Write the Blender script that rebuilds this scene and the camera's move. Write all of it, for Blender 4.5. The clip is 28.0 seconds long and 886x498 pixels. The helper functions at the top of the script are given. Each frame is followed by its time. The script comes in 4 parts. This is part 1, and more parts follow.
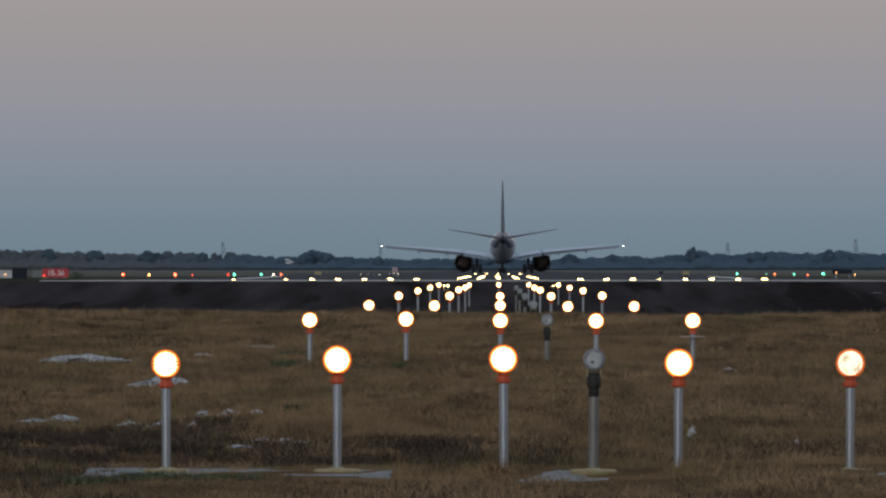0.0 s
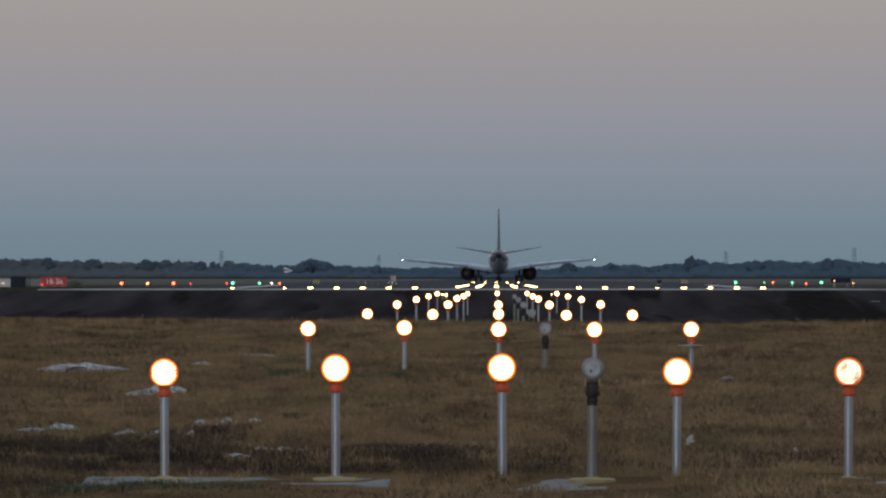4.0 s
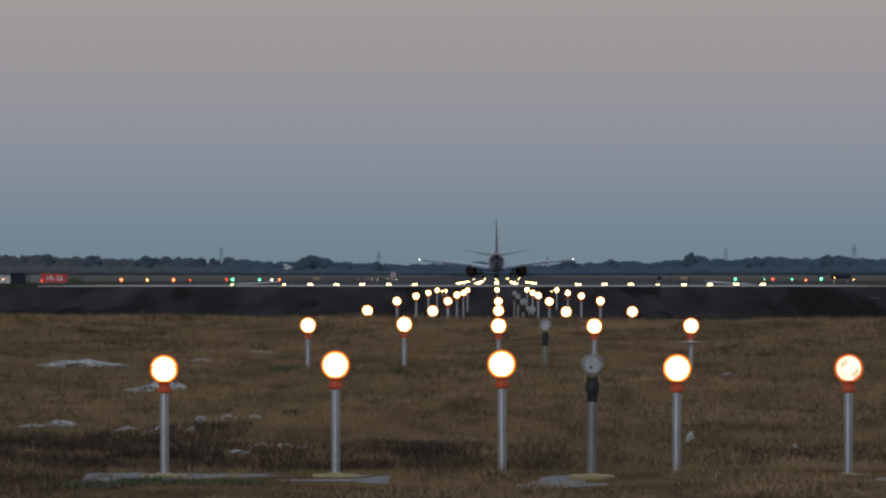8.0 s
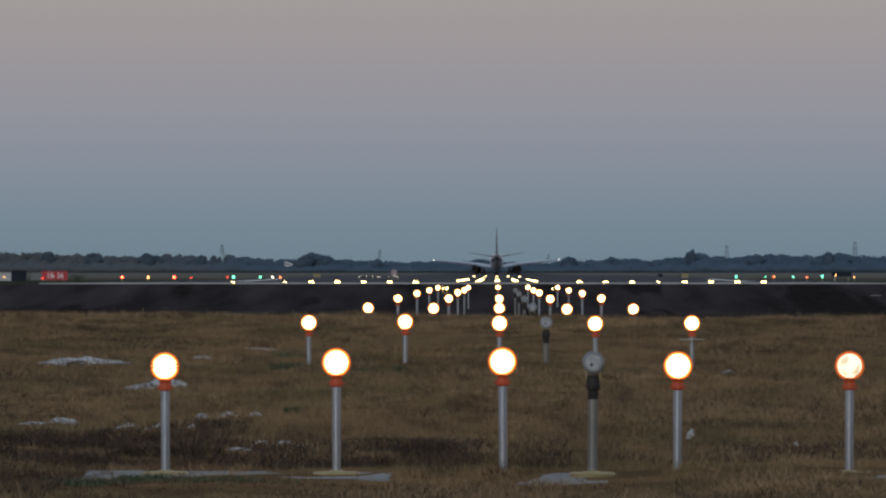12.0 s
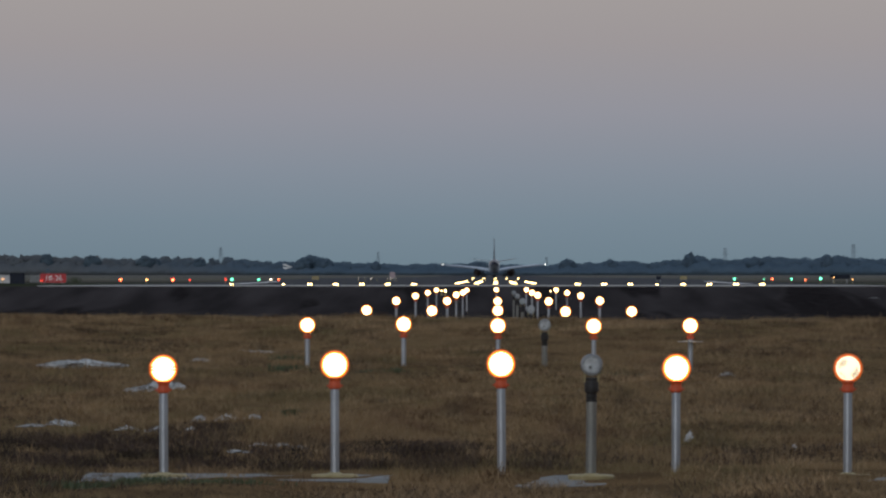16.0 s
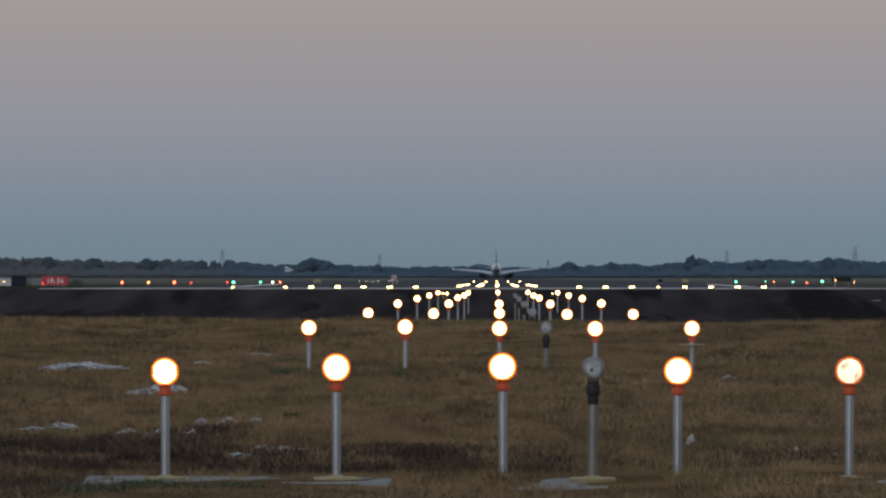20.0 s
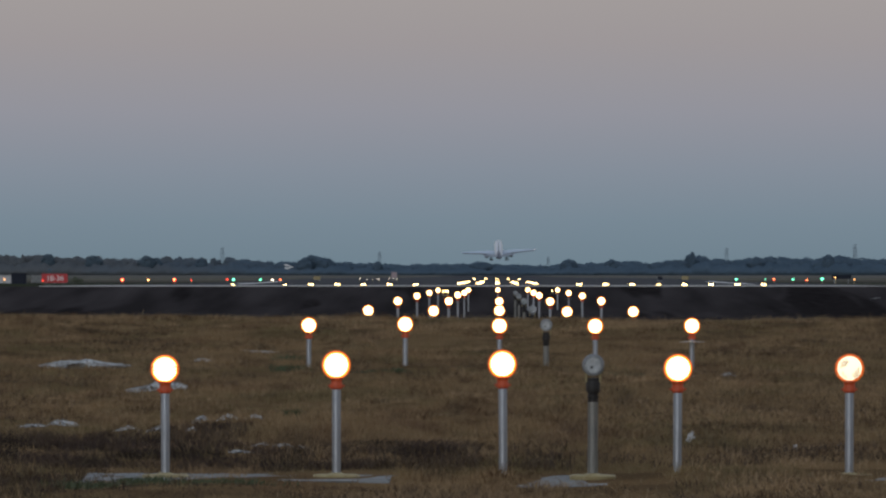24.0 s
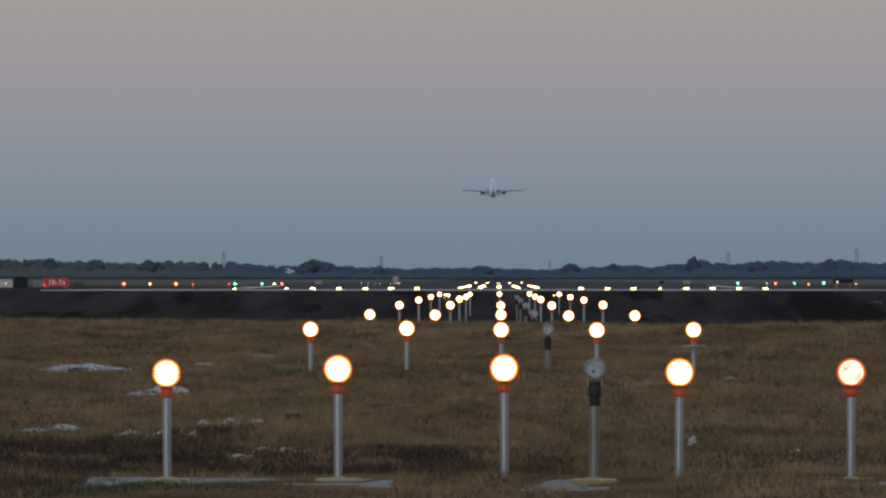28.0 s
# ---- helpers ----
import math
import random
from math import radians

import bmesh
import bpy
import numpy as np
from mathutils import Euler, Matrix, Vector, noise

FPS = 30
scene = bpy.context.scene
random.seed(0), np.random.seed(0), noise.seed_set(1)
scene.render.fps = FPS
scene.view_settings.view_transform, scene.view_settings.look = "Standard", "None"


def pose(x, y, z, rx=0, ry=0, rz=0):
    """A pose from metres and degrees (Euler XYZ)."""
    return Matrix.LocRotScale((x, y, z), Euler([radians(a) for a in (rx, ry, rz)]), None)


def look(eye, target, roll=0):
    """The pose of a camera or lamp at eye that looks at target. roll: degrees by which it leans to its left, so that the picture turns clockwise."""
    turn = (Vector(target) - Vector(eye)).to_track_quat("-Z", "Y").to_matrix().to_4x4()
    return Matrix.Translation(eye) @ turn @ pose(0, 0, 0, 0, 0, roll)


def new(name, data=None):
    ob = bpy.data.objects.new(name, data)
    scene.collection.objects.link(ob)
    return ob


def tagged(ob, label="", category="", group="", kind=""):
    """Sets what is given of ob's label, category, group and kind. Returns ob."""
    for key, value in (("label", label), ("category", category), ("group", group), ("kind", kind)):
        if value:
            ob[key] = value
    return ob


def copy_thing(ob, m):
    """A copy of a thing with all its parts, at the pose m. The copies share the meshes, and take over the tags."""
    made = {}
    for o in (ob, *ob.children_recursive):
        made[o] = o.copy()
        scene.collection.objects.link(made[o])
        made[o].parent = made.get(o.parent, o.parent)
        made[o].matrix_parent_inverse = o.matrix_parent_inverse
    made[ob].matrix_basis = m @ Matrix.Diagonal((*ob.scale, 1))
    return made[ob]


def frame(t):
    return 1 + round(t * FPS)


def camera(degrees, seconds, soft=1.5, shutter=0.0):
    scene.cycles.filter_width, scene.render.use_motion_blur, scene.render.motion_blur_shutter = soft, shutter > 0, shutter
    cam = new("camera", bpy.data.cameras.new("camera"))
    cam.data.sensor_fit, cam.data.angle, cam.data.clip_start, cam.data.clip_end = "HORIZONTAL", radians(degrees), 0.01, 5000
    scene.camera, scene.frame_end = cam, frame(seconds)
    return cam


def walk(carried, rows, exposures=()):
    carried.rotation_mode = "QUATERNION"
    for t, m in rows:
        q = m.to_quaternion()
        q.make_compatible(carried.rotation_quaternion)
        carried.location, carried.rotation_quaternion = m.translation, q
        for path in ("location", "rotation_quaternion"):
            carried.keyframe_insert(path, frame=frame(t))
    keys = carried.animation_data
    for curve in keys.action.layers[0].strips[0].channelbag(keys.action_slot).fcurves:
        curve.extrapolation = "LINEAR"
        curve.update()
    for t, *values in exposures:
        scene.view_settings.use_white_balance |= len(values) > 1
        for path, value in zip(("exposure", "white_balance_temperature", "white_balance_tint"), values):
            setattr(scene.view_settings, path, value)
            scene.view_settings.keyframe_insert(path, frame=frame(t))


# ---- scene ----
# World: y runs along the runway, z = 0 is the runway's level, the camera stands on its tripod before the first light bar.
cam = camera(7.862, 28.0, soft=2.35)
EYE_Z = 0.43
# seconds, degrees of upward tilt, degrees of pan to the left
SWAY = [
    (0, 0.1808, 0.4570), (0.5, 0.1808, 0.4570), (1, 0.1959, 0.4646), (1.5, 0.1959, 0.4508),
    (2, 0.2114, 0.4494), (2.5, 0.2345, 0.4494), (3, 0.2428, 0.4422), (3.5, 0.2500, 0.4415),
    (5.5, 0.2727, 0.4494), (6, 0.2649, 0.4487), (6.5, 0.2500, 0.4425), (7, 0.2421, 0.4418),
    (7.5, 0.2345, 0.4435), (8, 0.2269, 0.4418), (8.5, 0.2269, 0.4566), (9, 0.2173, 0.4570),
    (9.5, 0.2097, 0.4570), (10, 0.2114, 0.4566), (10.5, 0.2021, 0.4556), (11, 0.1959, 0.4556),
    (11.5, 0.1959, 0.4497), (12, 0.2042, 0.4494), (12.5, 0.2038, 0.4497), (14.5, 0.2345, 0.4494),
    (15, 0.2269, 0.4494), (15.5, 0.2269, 0.4411), (16, 0.2255, 0.4356), (16.5, 0.2407, 0.4415),
    (17, 0.2421, 0.4415), (17.5, 0.2421, 0.4415), (18, 0.2345, 0.4411), (18.5, 0.2345, 0.4415),
    (19, 0.2407, 0.4494), (19.5, 0.2421, 0.4494), (20, 0.2500, 0.4494), (20.5, 0.2421, 0.4494),
    (21, 0.2342, 0.4494), (21.5, 0.2194, 0.4497), (23.5, 0.2269, 0.4494), (24, 0.2269, 0.4494),
    (24.5, 0.2266, 0.4494), (25, 0.2352, 0.4494), (25.5, 0.2483, 0.4497), (26, 0.2642, 0.4566),
    (26.5, 0.2655, 0.4504), (27, 0.2727, 0.4497), (27.5, 0.2655, 0.4570), (28, 0.2634, 0.4639),
]
walk(cam, [(t, pose(0, 0, EYE_Z, 90 + tilt, 0, pan)) for t, tilt, pan in SWAY])

# ---------------------------------------------------------------- light
world = bpy.data.worlds.new("dusk_sky")
scene.world = world
world.use_nodes = True
wn, wl = world.node_tree.nodes, world.node_tree.links
background = wn["Background"]
coord = wn.new("ShaderNodeTexCoord")
split = wn.new("ShaderNodeSeparateXYZ")
wl.new(coord.outputs["Generated"], split.inputs[0])
reach = wn.new("ShaderNodeMapRange")
reach.inputs["From Min"].default_value, reach.inputs["From Max"].default_value = 0.0, 0.06
wl.new(split.outputs["Z"], reach.inputs["Value"])
low = wn.new("ShaderNodeValToRGB")
stops = [(0.0, (0.150, 0.217, 0.266)), (0.14, (0.178, 0.242, 0.296)), (0.27, (0.221, 0.264, 0.319)), (0.42, (0.272, 0.285, 0.330)),
         (0.6, (0.316, 0.300, 0.316)), (0.8, (0.350, 0.330, 0.328)), (1.0, (0.365, 0.342, 0.335))]
while len(low.color_ramp.elements) < len(stops):
    low.color_ramp.elements.new(0.5)
for e, (at, c) in zip(low.color_ramp.elements, stops):
    e.position, e.color = at, (*c, 1)
wl.new(reach.outputs[0], low.inputs[0])
rise = wn.new("ShaderNodeMapRange")
rise.inputs["From Min"].default_value, rise.inputs["From Max"].default_value = 0.06, 0.4
wl.new(split.outputs["Z"], rise.inputs["Value"])
high = wn.new("ShaderNodeMix")
high.data_type = "RGBA"
high.inputs["B"].default_value = (0.33, 0.38, 0.47, 1)
wl.new(rise.outputs[0], high.inputs["Factor"])
wl.new(low.outputs[0], high.inputs["A"])
sky = wn.new("ShaderNodeTexSky")
sky.sky_type, sky.sun_disc, sky.sun_elevation, sky.sun_rotation = "NISHITA", False, radians(1.0), radians(200)
dim = wn.new("ShaderNodeMix")
dim.data_type, dim.blend_type = "RGBA", "ADD"
dim.inputs["Factor"].default_value = 0.015
wl.new(high.outputs["Result"], dim.inputs["A"])
wl.new(sky.outputs[0], dim.inputs["B"])
wl.new(dim.outputs["Result"], background.inputs["Color"])
background.inputs["Strength"].default_value = 1.0

glow = bpy.data.lights.new("afterglow", "SUN")
glow.energy, glow.angle, glow.color = 0.6, radians(30), (0.90, 0.965, 1.0)
new("afterglow", glow).matrix_world = look((0, 0, 50), (22, 60, 43))


# ---------------------------------------------------------------- materials
def material(name, color, rough=0.6, metal=0.0, spread=0.25, scale=4.0, bump=0.2, fine=40.0, tint=None, island=0.0, coat=0.0, contrast=1.0, gloss=0.5):
    """A surface with stains at a large scale, grain at a fine one, and relief."""
    m = bpy.data.materials.new(name)
    m.use_nodes = True
    n, l = m.node_tree.nodes, m.node_tree.links
    b = n["Principled BSDF"]
    b.inputs["Roughness"].default_value, b.inputs["Metallic"].default_value = rough, metal
    b.inputs["Coat Weight"].default_value, b.inputs["Specular IOR Level"].default_value = coat, gloss
    tc = n.new("ShaderNodeTexCoord")
    big, small = n.new("ShaderNodeTexNoise"), n.new("ShaderNodeTexNoise")
    big.inputs["Scale"].default_value, small.inputs["Scale"].default_value = scale, fine
    big.inputs["Detail"].default_value, small.inputs["Detail"].default_value = 5, 3
    for t in (big, small):
        l.new(tc.outputs["Object"], t.inputs["Vector"])
    add = n.new("ShaderNodeMath")
    add.operation = "MULTIPLY_ADD"
    add.inputs[1].default_value = 0.45
    l.new(small.outputs[0], add.inputs[0])
    l.new(big.outputs[0], add.inputs[2])
    last = add.outputs[0]
    if island:
        geo = n.new("ShaderNodeNewGeometry")
        more = n.new("ShaderNodeMath")
        more.operation = "MULTIPLY_ADD"
        more.inputs[1].default_value = island
        l.new(geo.outputs["Random Per Island"], more.inputs[0])
        l.new(last, more.inputs[2])
        last = more.outputs[0]
    rng = n.new("ShaderNodeMapRange")
    mean = 0.725 + island / 2
    rng.inputs["From Min"].default_value, rng.inputs["From Max"].default_value = mean - 0.4 / contrast, mean + 0.4 / contrast
    l.new(last, rng.inputs["Value"])
    mix = n.new("ShaderNodeMix")
    mix.data_type = "RGBA"
    other = tint or color
    mix.inputs["A"].default_value = (*[c * (1 - spread) for c in color], 1)
    mix.inputs["B"].default_value = (*[min(1, c * (1 + spread)) for c in other], 1)
    l.new(rng.outputs[0], mix.inputs["Factor"])
    l.new(mix.outputs["Result"], b.inputs["Base Color"])
    if bump:
        bp = n.new("ShaderNodeBump")
        bp.inputs["Strength"].default_value, bp.inputs["Distance"].default_value = bump, 0.02
        l.new(small.outputs[0], bp.inputs["Height"])
        l.new(bp.outputs[0], b.inputs["Normal"])
    return m


def lit(name, color, power, body=0.6):
    """A lamp's glass, which gives off light, and the halo rings round it."""
    m = bpy.data.materials.new(name)
    m.use_nodes = True
    b = m.node_tree.nodes["Principled BSDF"]
    b.inputs["Base Color"].default_value = (body, body * color[1] ** 0.7, body * color[2] ** 0.7, 1)
    b.inputs["Emission Color"].default_value = (*color, 1)
    b.inputs["Emission Strength"].default_value = power
    return m


STEEL = material("galvanised_steel", (0.30, 0.31, 0.325), 0.42, 0.75, 0.2, 6, 0.15, 90)
DULL_STEEL = material("weathered_steel", (0.21, 0.215, 0.21), 0.5, 0.6, 0.25, 5, 0.2, 70, tint=(0.23, 0.22, 0.19))
ORANGE = material("orange_paint", (0.56, 0.078, 0.018), 0.5, 0, 0.2, 8, 0.15)
BLACK = material("black_plastic", (0.013, 0.011, 0.010), 0.6, 0, 0.3, 12, 0.2)
YELLOW = material("yellow_paint", (0.36, 0.275, 0.10), 0.6, 0, 0.3, 9, 0.3, tint=(0.34, 0.29, 0.16))
CONCRETE = material("concrete", (0.205, 0.21, 0.205), 0.85, 0, 0.3, 5, 0.6, 26, contrast=1.8)
PAD = material("pale_pavement", (0.44, 0.43, 0.41), 0.6, 0, 0.15, 0.08, 0.2, 3)
ASPHALT = material("asphalt", (0.036, 0.039, 0.045), 0.95, 0, 0.4, 0.05, 0.2, 3, gloss=0.2)
WHITE_LINE = material("white_road_paint", (0.72, 0.71, 0.68), 0.5, 0, 0.12, 0.3, 0.1)
def hazy_leaf(dry):
    """Leaf masses of the far woods: green with the blue of distance haze painted in, drier and browner towards the
    west; light passes through in part.
    """
    m = material("haze_blue_foliage", (0.100, 0.148, 0.195), 0.9, 0, 0.12, 0.05, 0, 0.5, tint=(0.118, 0.168, 0.215), contrast=1.2, gloss=0.0)
    n, l = m.node_tree.nodes, m.node_tree.links
    b = n["Principled BSDF"]
    base = b.inputs["Base Color"].links[0].from_socket
    geo, sep, side, wob, add, mix = (n.new("ShaderNode" + k) for k in ("NewGeometry", "SeparateXYZ", "MapRange", "TexNoise", "Math", "Mix"))
    l.new(geo.outputs["Position"], sep.inputs[0])
    l.new(geo.outputs["Position"], wob.inputs["Vector"])
    wob.inputs["Scale"].default_value = 0.03
    add.operation = "MULTIPLY_ADD"
    add.inputs[1].default_value = -160
    l.new(wob.outputs[0], add.inputs[0])
    l.new(sep.outputs["X"], add.inputs[2])
    side.inputs["From Min"].default_value, side.inputs["From Max"].default_value = -190, -330
    l.new(add.outputs[0], side.inputs["Value"])
    mix.data_type = "RGBA"
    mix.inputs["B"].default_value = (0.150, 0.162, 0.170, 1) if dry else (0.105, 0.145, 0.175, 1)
    l.new(side.outputs[0], mix.inputs["Factor"])
    l.new(base, mix.inputs["A"])
    l.new(mix.outputs["Result"], b.inputs["Base Color"])
    through_leaf, both = n.new("ShaderNodeBsdfTranslucent"), n.new("ShaderNodeMixShader")
    both.inputs[0].default_value = 0.3
    l.new(mix.outputs["Result"], through_leaf.inputs["Color"])
    l.new(b.outputs[0], both.inputs[1])
    l.new(through_leaf.outputs[0], both.inputs[2])
    l.new(both.outputs[0], n["Material Output"].inputs[0])
    return m


WOOD_LEAF, LEAF = hazy_leaf(True), hazy_leaf(False)
BARK = material("bark", (0.10, 0.085, 0.07), 0.9, 0, 0.3, 2, 0.4)
GREEN_LEAF = material("green_weed", (0.068, 0.09, 0.04), 0.7, 0, 0.3, 6, 0, 30, island=0.4)
RED_SIGN = material("red_sign_face", (0.50, 0.025, 0.03), 0.45, 0, 0.15, 3, 0.05)
SIGN_WHITE = material("white_lettering", (0.78, 0.77, 0.75), 0.5, 0, 0.1, 5, 0.05)
DARK_BOX = material("dark_blue_enamel", (0.014, 0.018, 0.03), 0.9, 0, 0.3, 3, 0.1)
PALE_BOX = material("pale_enamel", (0.50, 0.50, 0.50), 0.55, 0, 0.15, 3, 0.1)
PINK_BOARD = material("faded_pink_board", (0.46, 0.36, 0.36), 0.7, 0, 0.15, 3, 0.1)
GREY_METAL = material("grey_lattice_steel", (0.10, 0.135, 0.17), 0.7, 0.0, 0.15, 1, 0.1)
WHITE_WALL = material("whitewash", (0.72, 0.72, 0.70), 0.8, 0, 0.1, 0.3, 0.1)
TYRE = material("tyre_rubber", (0.018, 0.018, 0.018), 0.8, 0, 0.3, 9, 0.3)
NAVY = material("navy_aircraft_paint", (0.045, 0.052, 0.085), 0.35, 0, 0.15, 1, 0.03, 8)
WING_GREY = material("grey_aircraft_paint", (0.47, 0.56, 0.65), 0.35, 0.0, 0.12, 1, 0.03, 8)
# grey of flaps and fairings, with the trailing edge's shade put into it
FLAP_SHADED = material("shaded_flap_paint", (0.19, 0.205, 0.225), 0.5, 0, 0.2, 1, 0.03, 8)
DARK_GEAR = material("dirty_gear_steel", (0.045, 0.043, 0.045), 0.6, 0.3, 0.3, 3, 0.1)
TAIL_GREY = material("pale_tail_paint", (0.28, 0.32, 0.37), 0.4, 0, 0.1, 1, 0.03, 8)
NACELLE = material("nacelle_paint", (0.042, 0.035, 0.038), 0.75, 0.0, 0.15, 1, 0.03, 8)
HOT_METAL = material("scorched_titanium", (0.11, 0.078, 0.07), 0.75, 0.1, 0.3, 3, 0.1)
GLASS = material("clear_lens_glass", (0.46, 0.48, 0.48), 0.15, 0.35, 0.3, 40, 0.5, 120)
WARM = lit("lit_halogen_glass", (1.0, 0.68, 0.30), 9)
WARM_NEAR = lit("lit_halogen_glass_wired", (1.0, 0.70, 0.32), 7)
# emissive rim, outer ring and edge stand in for the halo round a lamp
HALO_RIM = lit("amber_halo_rim", (1.0, 0.27, 0.03), 1.6, 0.4)
HALO_BEZEL = lit("orange_halo_bezel", (1.0, 0.17, 0.015), 0.6, 0.3)
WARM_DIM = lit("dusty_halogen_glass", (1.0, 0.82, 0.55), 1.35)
HALO_EDGE = lit("yellow_halo_edge", (1.0, 0.52, 0.14), 3)
WARM_FLUSH = lit("lit_flush_lens", (1.0, 0.64, 0.25), 12)
RED_LAMP = lit("red_lamp_glass", (1.0, 0.045, 0.02), 3.5)
AMBER_LAMP = lit("amber_lamp_glass", (1.0, 0.42, 0.12), 6)
GREEN_LAMP = lit("green_lamp_glass", (0.12, 1.0, 0.55), 4)
WHITE_LAMP = lit("white_lamp_glass", (1.0, 0.82, 0.6), 6)
STROBE = lit("wingtip_strobe_glass", (1.0, 0.93, 0.82), 10)


def livery():
    """White fuselage paint with a dark blue sweep on each flank below the tail and a blue wedge along the spine."""
    m = material("white_aircraft_paint", (0.66, 0.70, 0.735), 0.3, 0, 0.08, 0.6, 0.02, 6)
    n, l = m.node_tree.nodes, m.node_tree.links
    b = n["Principled BSDF"]
    base = b.inputs["Base Color"].links[0].from_socket
    tc, sep = n.new("ShaderNodeTexCoord"), n.new("ShaderNodeSeparateXYZ")
    l.new(tc.outputs["Object"], sep.inputs[0])

    def op(kind, a, c):
        q = n.new("ShaderNodeMath")
        q.operation = kind
        for k, v in ((0, a), (1, c)):
            if isinstance(v, (int, float)):
                q.inputs[k].default_value = v
            else:
                l.new(v, q.inputs[k])
        return q.outputs[0]
    side = op("DIVIDE", op("SUBTRACT", op("ABSOLUTE", sep.outputs["X"], 0), 0.88), 0.46)
    tall = op("DIVIDE", op("SUBTRACT", sep.outputs["Z"], 3.4), 0.52)
    oval = op("LESS_THAN", op("ADD", op("MULTIPLY", side, side), op("MULTIPLY", tall, tall)), 1.0)
    sweep = op("MAXIMUM", op("MULTIPLY", oval, op("LESS_THAN", sep.outputs["Y"], -6.0)), op("LESS_THAN", sep.outputs["Y"], -16.4))
    spine = op("LESS_THAN", op("ABSOLUTE", sep.outputs["X"], 0), op("MULTIPLY", op("SUBTRACT", -6.0, sep.outputs["Y"]), 0.11))
    sweep = op("MAXIMUM", sweep, op("MULTIPLY", spine, op("GREATER_THAN", sep.outputs["Z"], 3.9)))
    mix = n.new("ShaderNodeMix")
    mix.data_type = "RGBA"
    mix.inputs["B"].default_value = (0.03, 0.04, 0.085, 1)
    l.new(sweep, mix.inputs["Factor"])
    l.new(base, mix.inputs["A"])
    l.new(mix.outputs["Result"], b.inputs["Base Color"])
    return m


LIVERY = livery()


# ---------------------------------------------------------------- shapes
def part(name, bm, mat, parent=None, label="", smooth=False):
    """Links a bmesh as one mesh object, under a thing or a part if one is given."""
    me = bpy.data.meshes.new(name)
    bmesh.ops.recalc_face_normals(bm, faces=bm.faces)
    bm.to_mesh(me)
    bm.free()
    for m in (mat if isinstance(mat, (list, tuple)) else [mat]):
        me.materials.append(m)
    if smooth:
        me.polygons.foreach_set("use_smooth", [True] * len(me.polygons))
        me.set_sharp_from_angle(angle=radians(40))
    ob = new(name, me)
    if parent:
        ob.parent = parent
    if label:
        tagged(ob, label)
    return ob


def thing(name, m, label, category, group=""):
    ob = tagged(new(name), label, category, group)
    ob.matrix_basis = m
    return ob


def box(bm, x0, x1, y0, y1, z0, z1, bevel=0.0, mat=0):
    made = bmesh.ops.create_cube(bm, size=1, matrix=Matrix.LocRotScale(((x0 + x1) / 2, (y0 + y1) / 2, (z0 + z1) / 2), None, (x1 - x0, y1 - y0, z1 - z0)))
    faces = {f for v in made["verts"] for f in v.link_faces}
    for f in faces:
        f.material_index = mat
    if bevel:
        bmesh.ops.bevel(bm, geom=list({e for f in faces for e in f.edges}), offset=bevel, segments=2, affect="EDGES")
    return bm


def lathe(bm, profile, segs=20, m=Matrix(), mat=0):
    """Turns (radius, height) pairs round z, then moves the shape by m."""
    rings = []
    for r, z in profile:
        if r < 1e-6:
            rings.append([bm.verts.new(m @ Vector((0, 0, z)))])
        else:
            rings.append([bm.verts.new(m @ Vector((r * math.cos(a), r * math.sin(a), z))) for a in [i * math.tau / segs for i in range(segs)]])
    for a, b in zip(rings, rings[1:]):
        for i in range(segs):
            j = (i + 1) % segs
            ring = [a[i % len(a)], a[j % len(a)], b[j % len(b)], b[i % len(b)]]
            ring = list(dict.fromkeys(ring))
            if len(ring) > 2:
                bm.faces.new(ring).material_index = mat
    return bm


def loft(bm, rings, close=True):
    vs = [[bm.verts.new(p) for p in r] for r in rings]
    k = len(vs[0])
    for a, b in zip(vs, vs[1:]):
        for i in range(k):
            bm.faces.new((a[i], a[(i + 1) % k], b[(i + 1) % k], b[i]))
    if close:
        bm.faces.new(vs[0])
        bm.faces.new(vs[-1])
    return bm


def bar(bm, a, b, r, segs=6, r2=None):
    """A round bar from a to b."""
    a, b = Vector(a), Vector(b)
    m = Matrix.Translation(a) @ (b - a).to_track_quat("Z", "Y").to_matrix().to_4x4()
    return lathe(bm, [(0, 0), (r, 0), (r if r2 is None else r2, (b - a).length), (0, (b - a).length)], segs, m)


FACE = pose(0, 0, 0, 90)  # turns a lathe's axis from up to towards the camera (-y)


# ---------------------------------------------------------------- ground
def patches(x, y, size, seed):
    """Smooth random patches between 0 and 1, of about that size in metres."""
    grid = np.random.default_rng(seed).uniform(0, 1, (257, 257))
    u, v = (x / size + 1000) % 256, (y / size + 1000) % 256
    i, j = u.astype(int), v.astype(int)
    a, b = u - i, v - j
    a, b = a * a * (3 - 2 * a), b * b * (3 - 2 * b)
    return (grid[i, j] * (1 - a) + grid[i + 1, j] * a) * (1 - b) + (grid[i, j + 1] * (1 - a) + grid[i + 1, j + 1] * a) * b


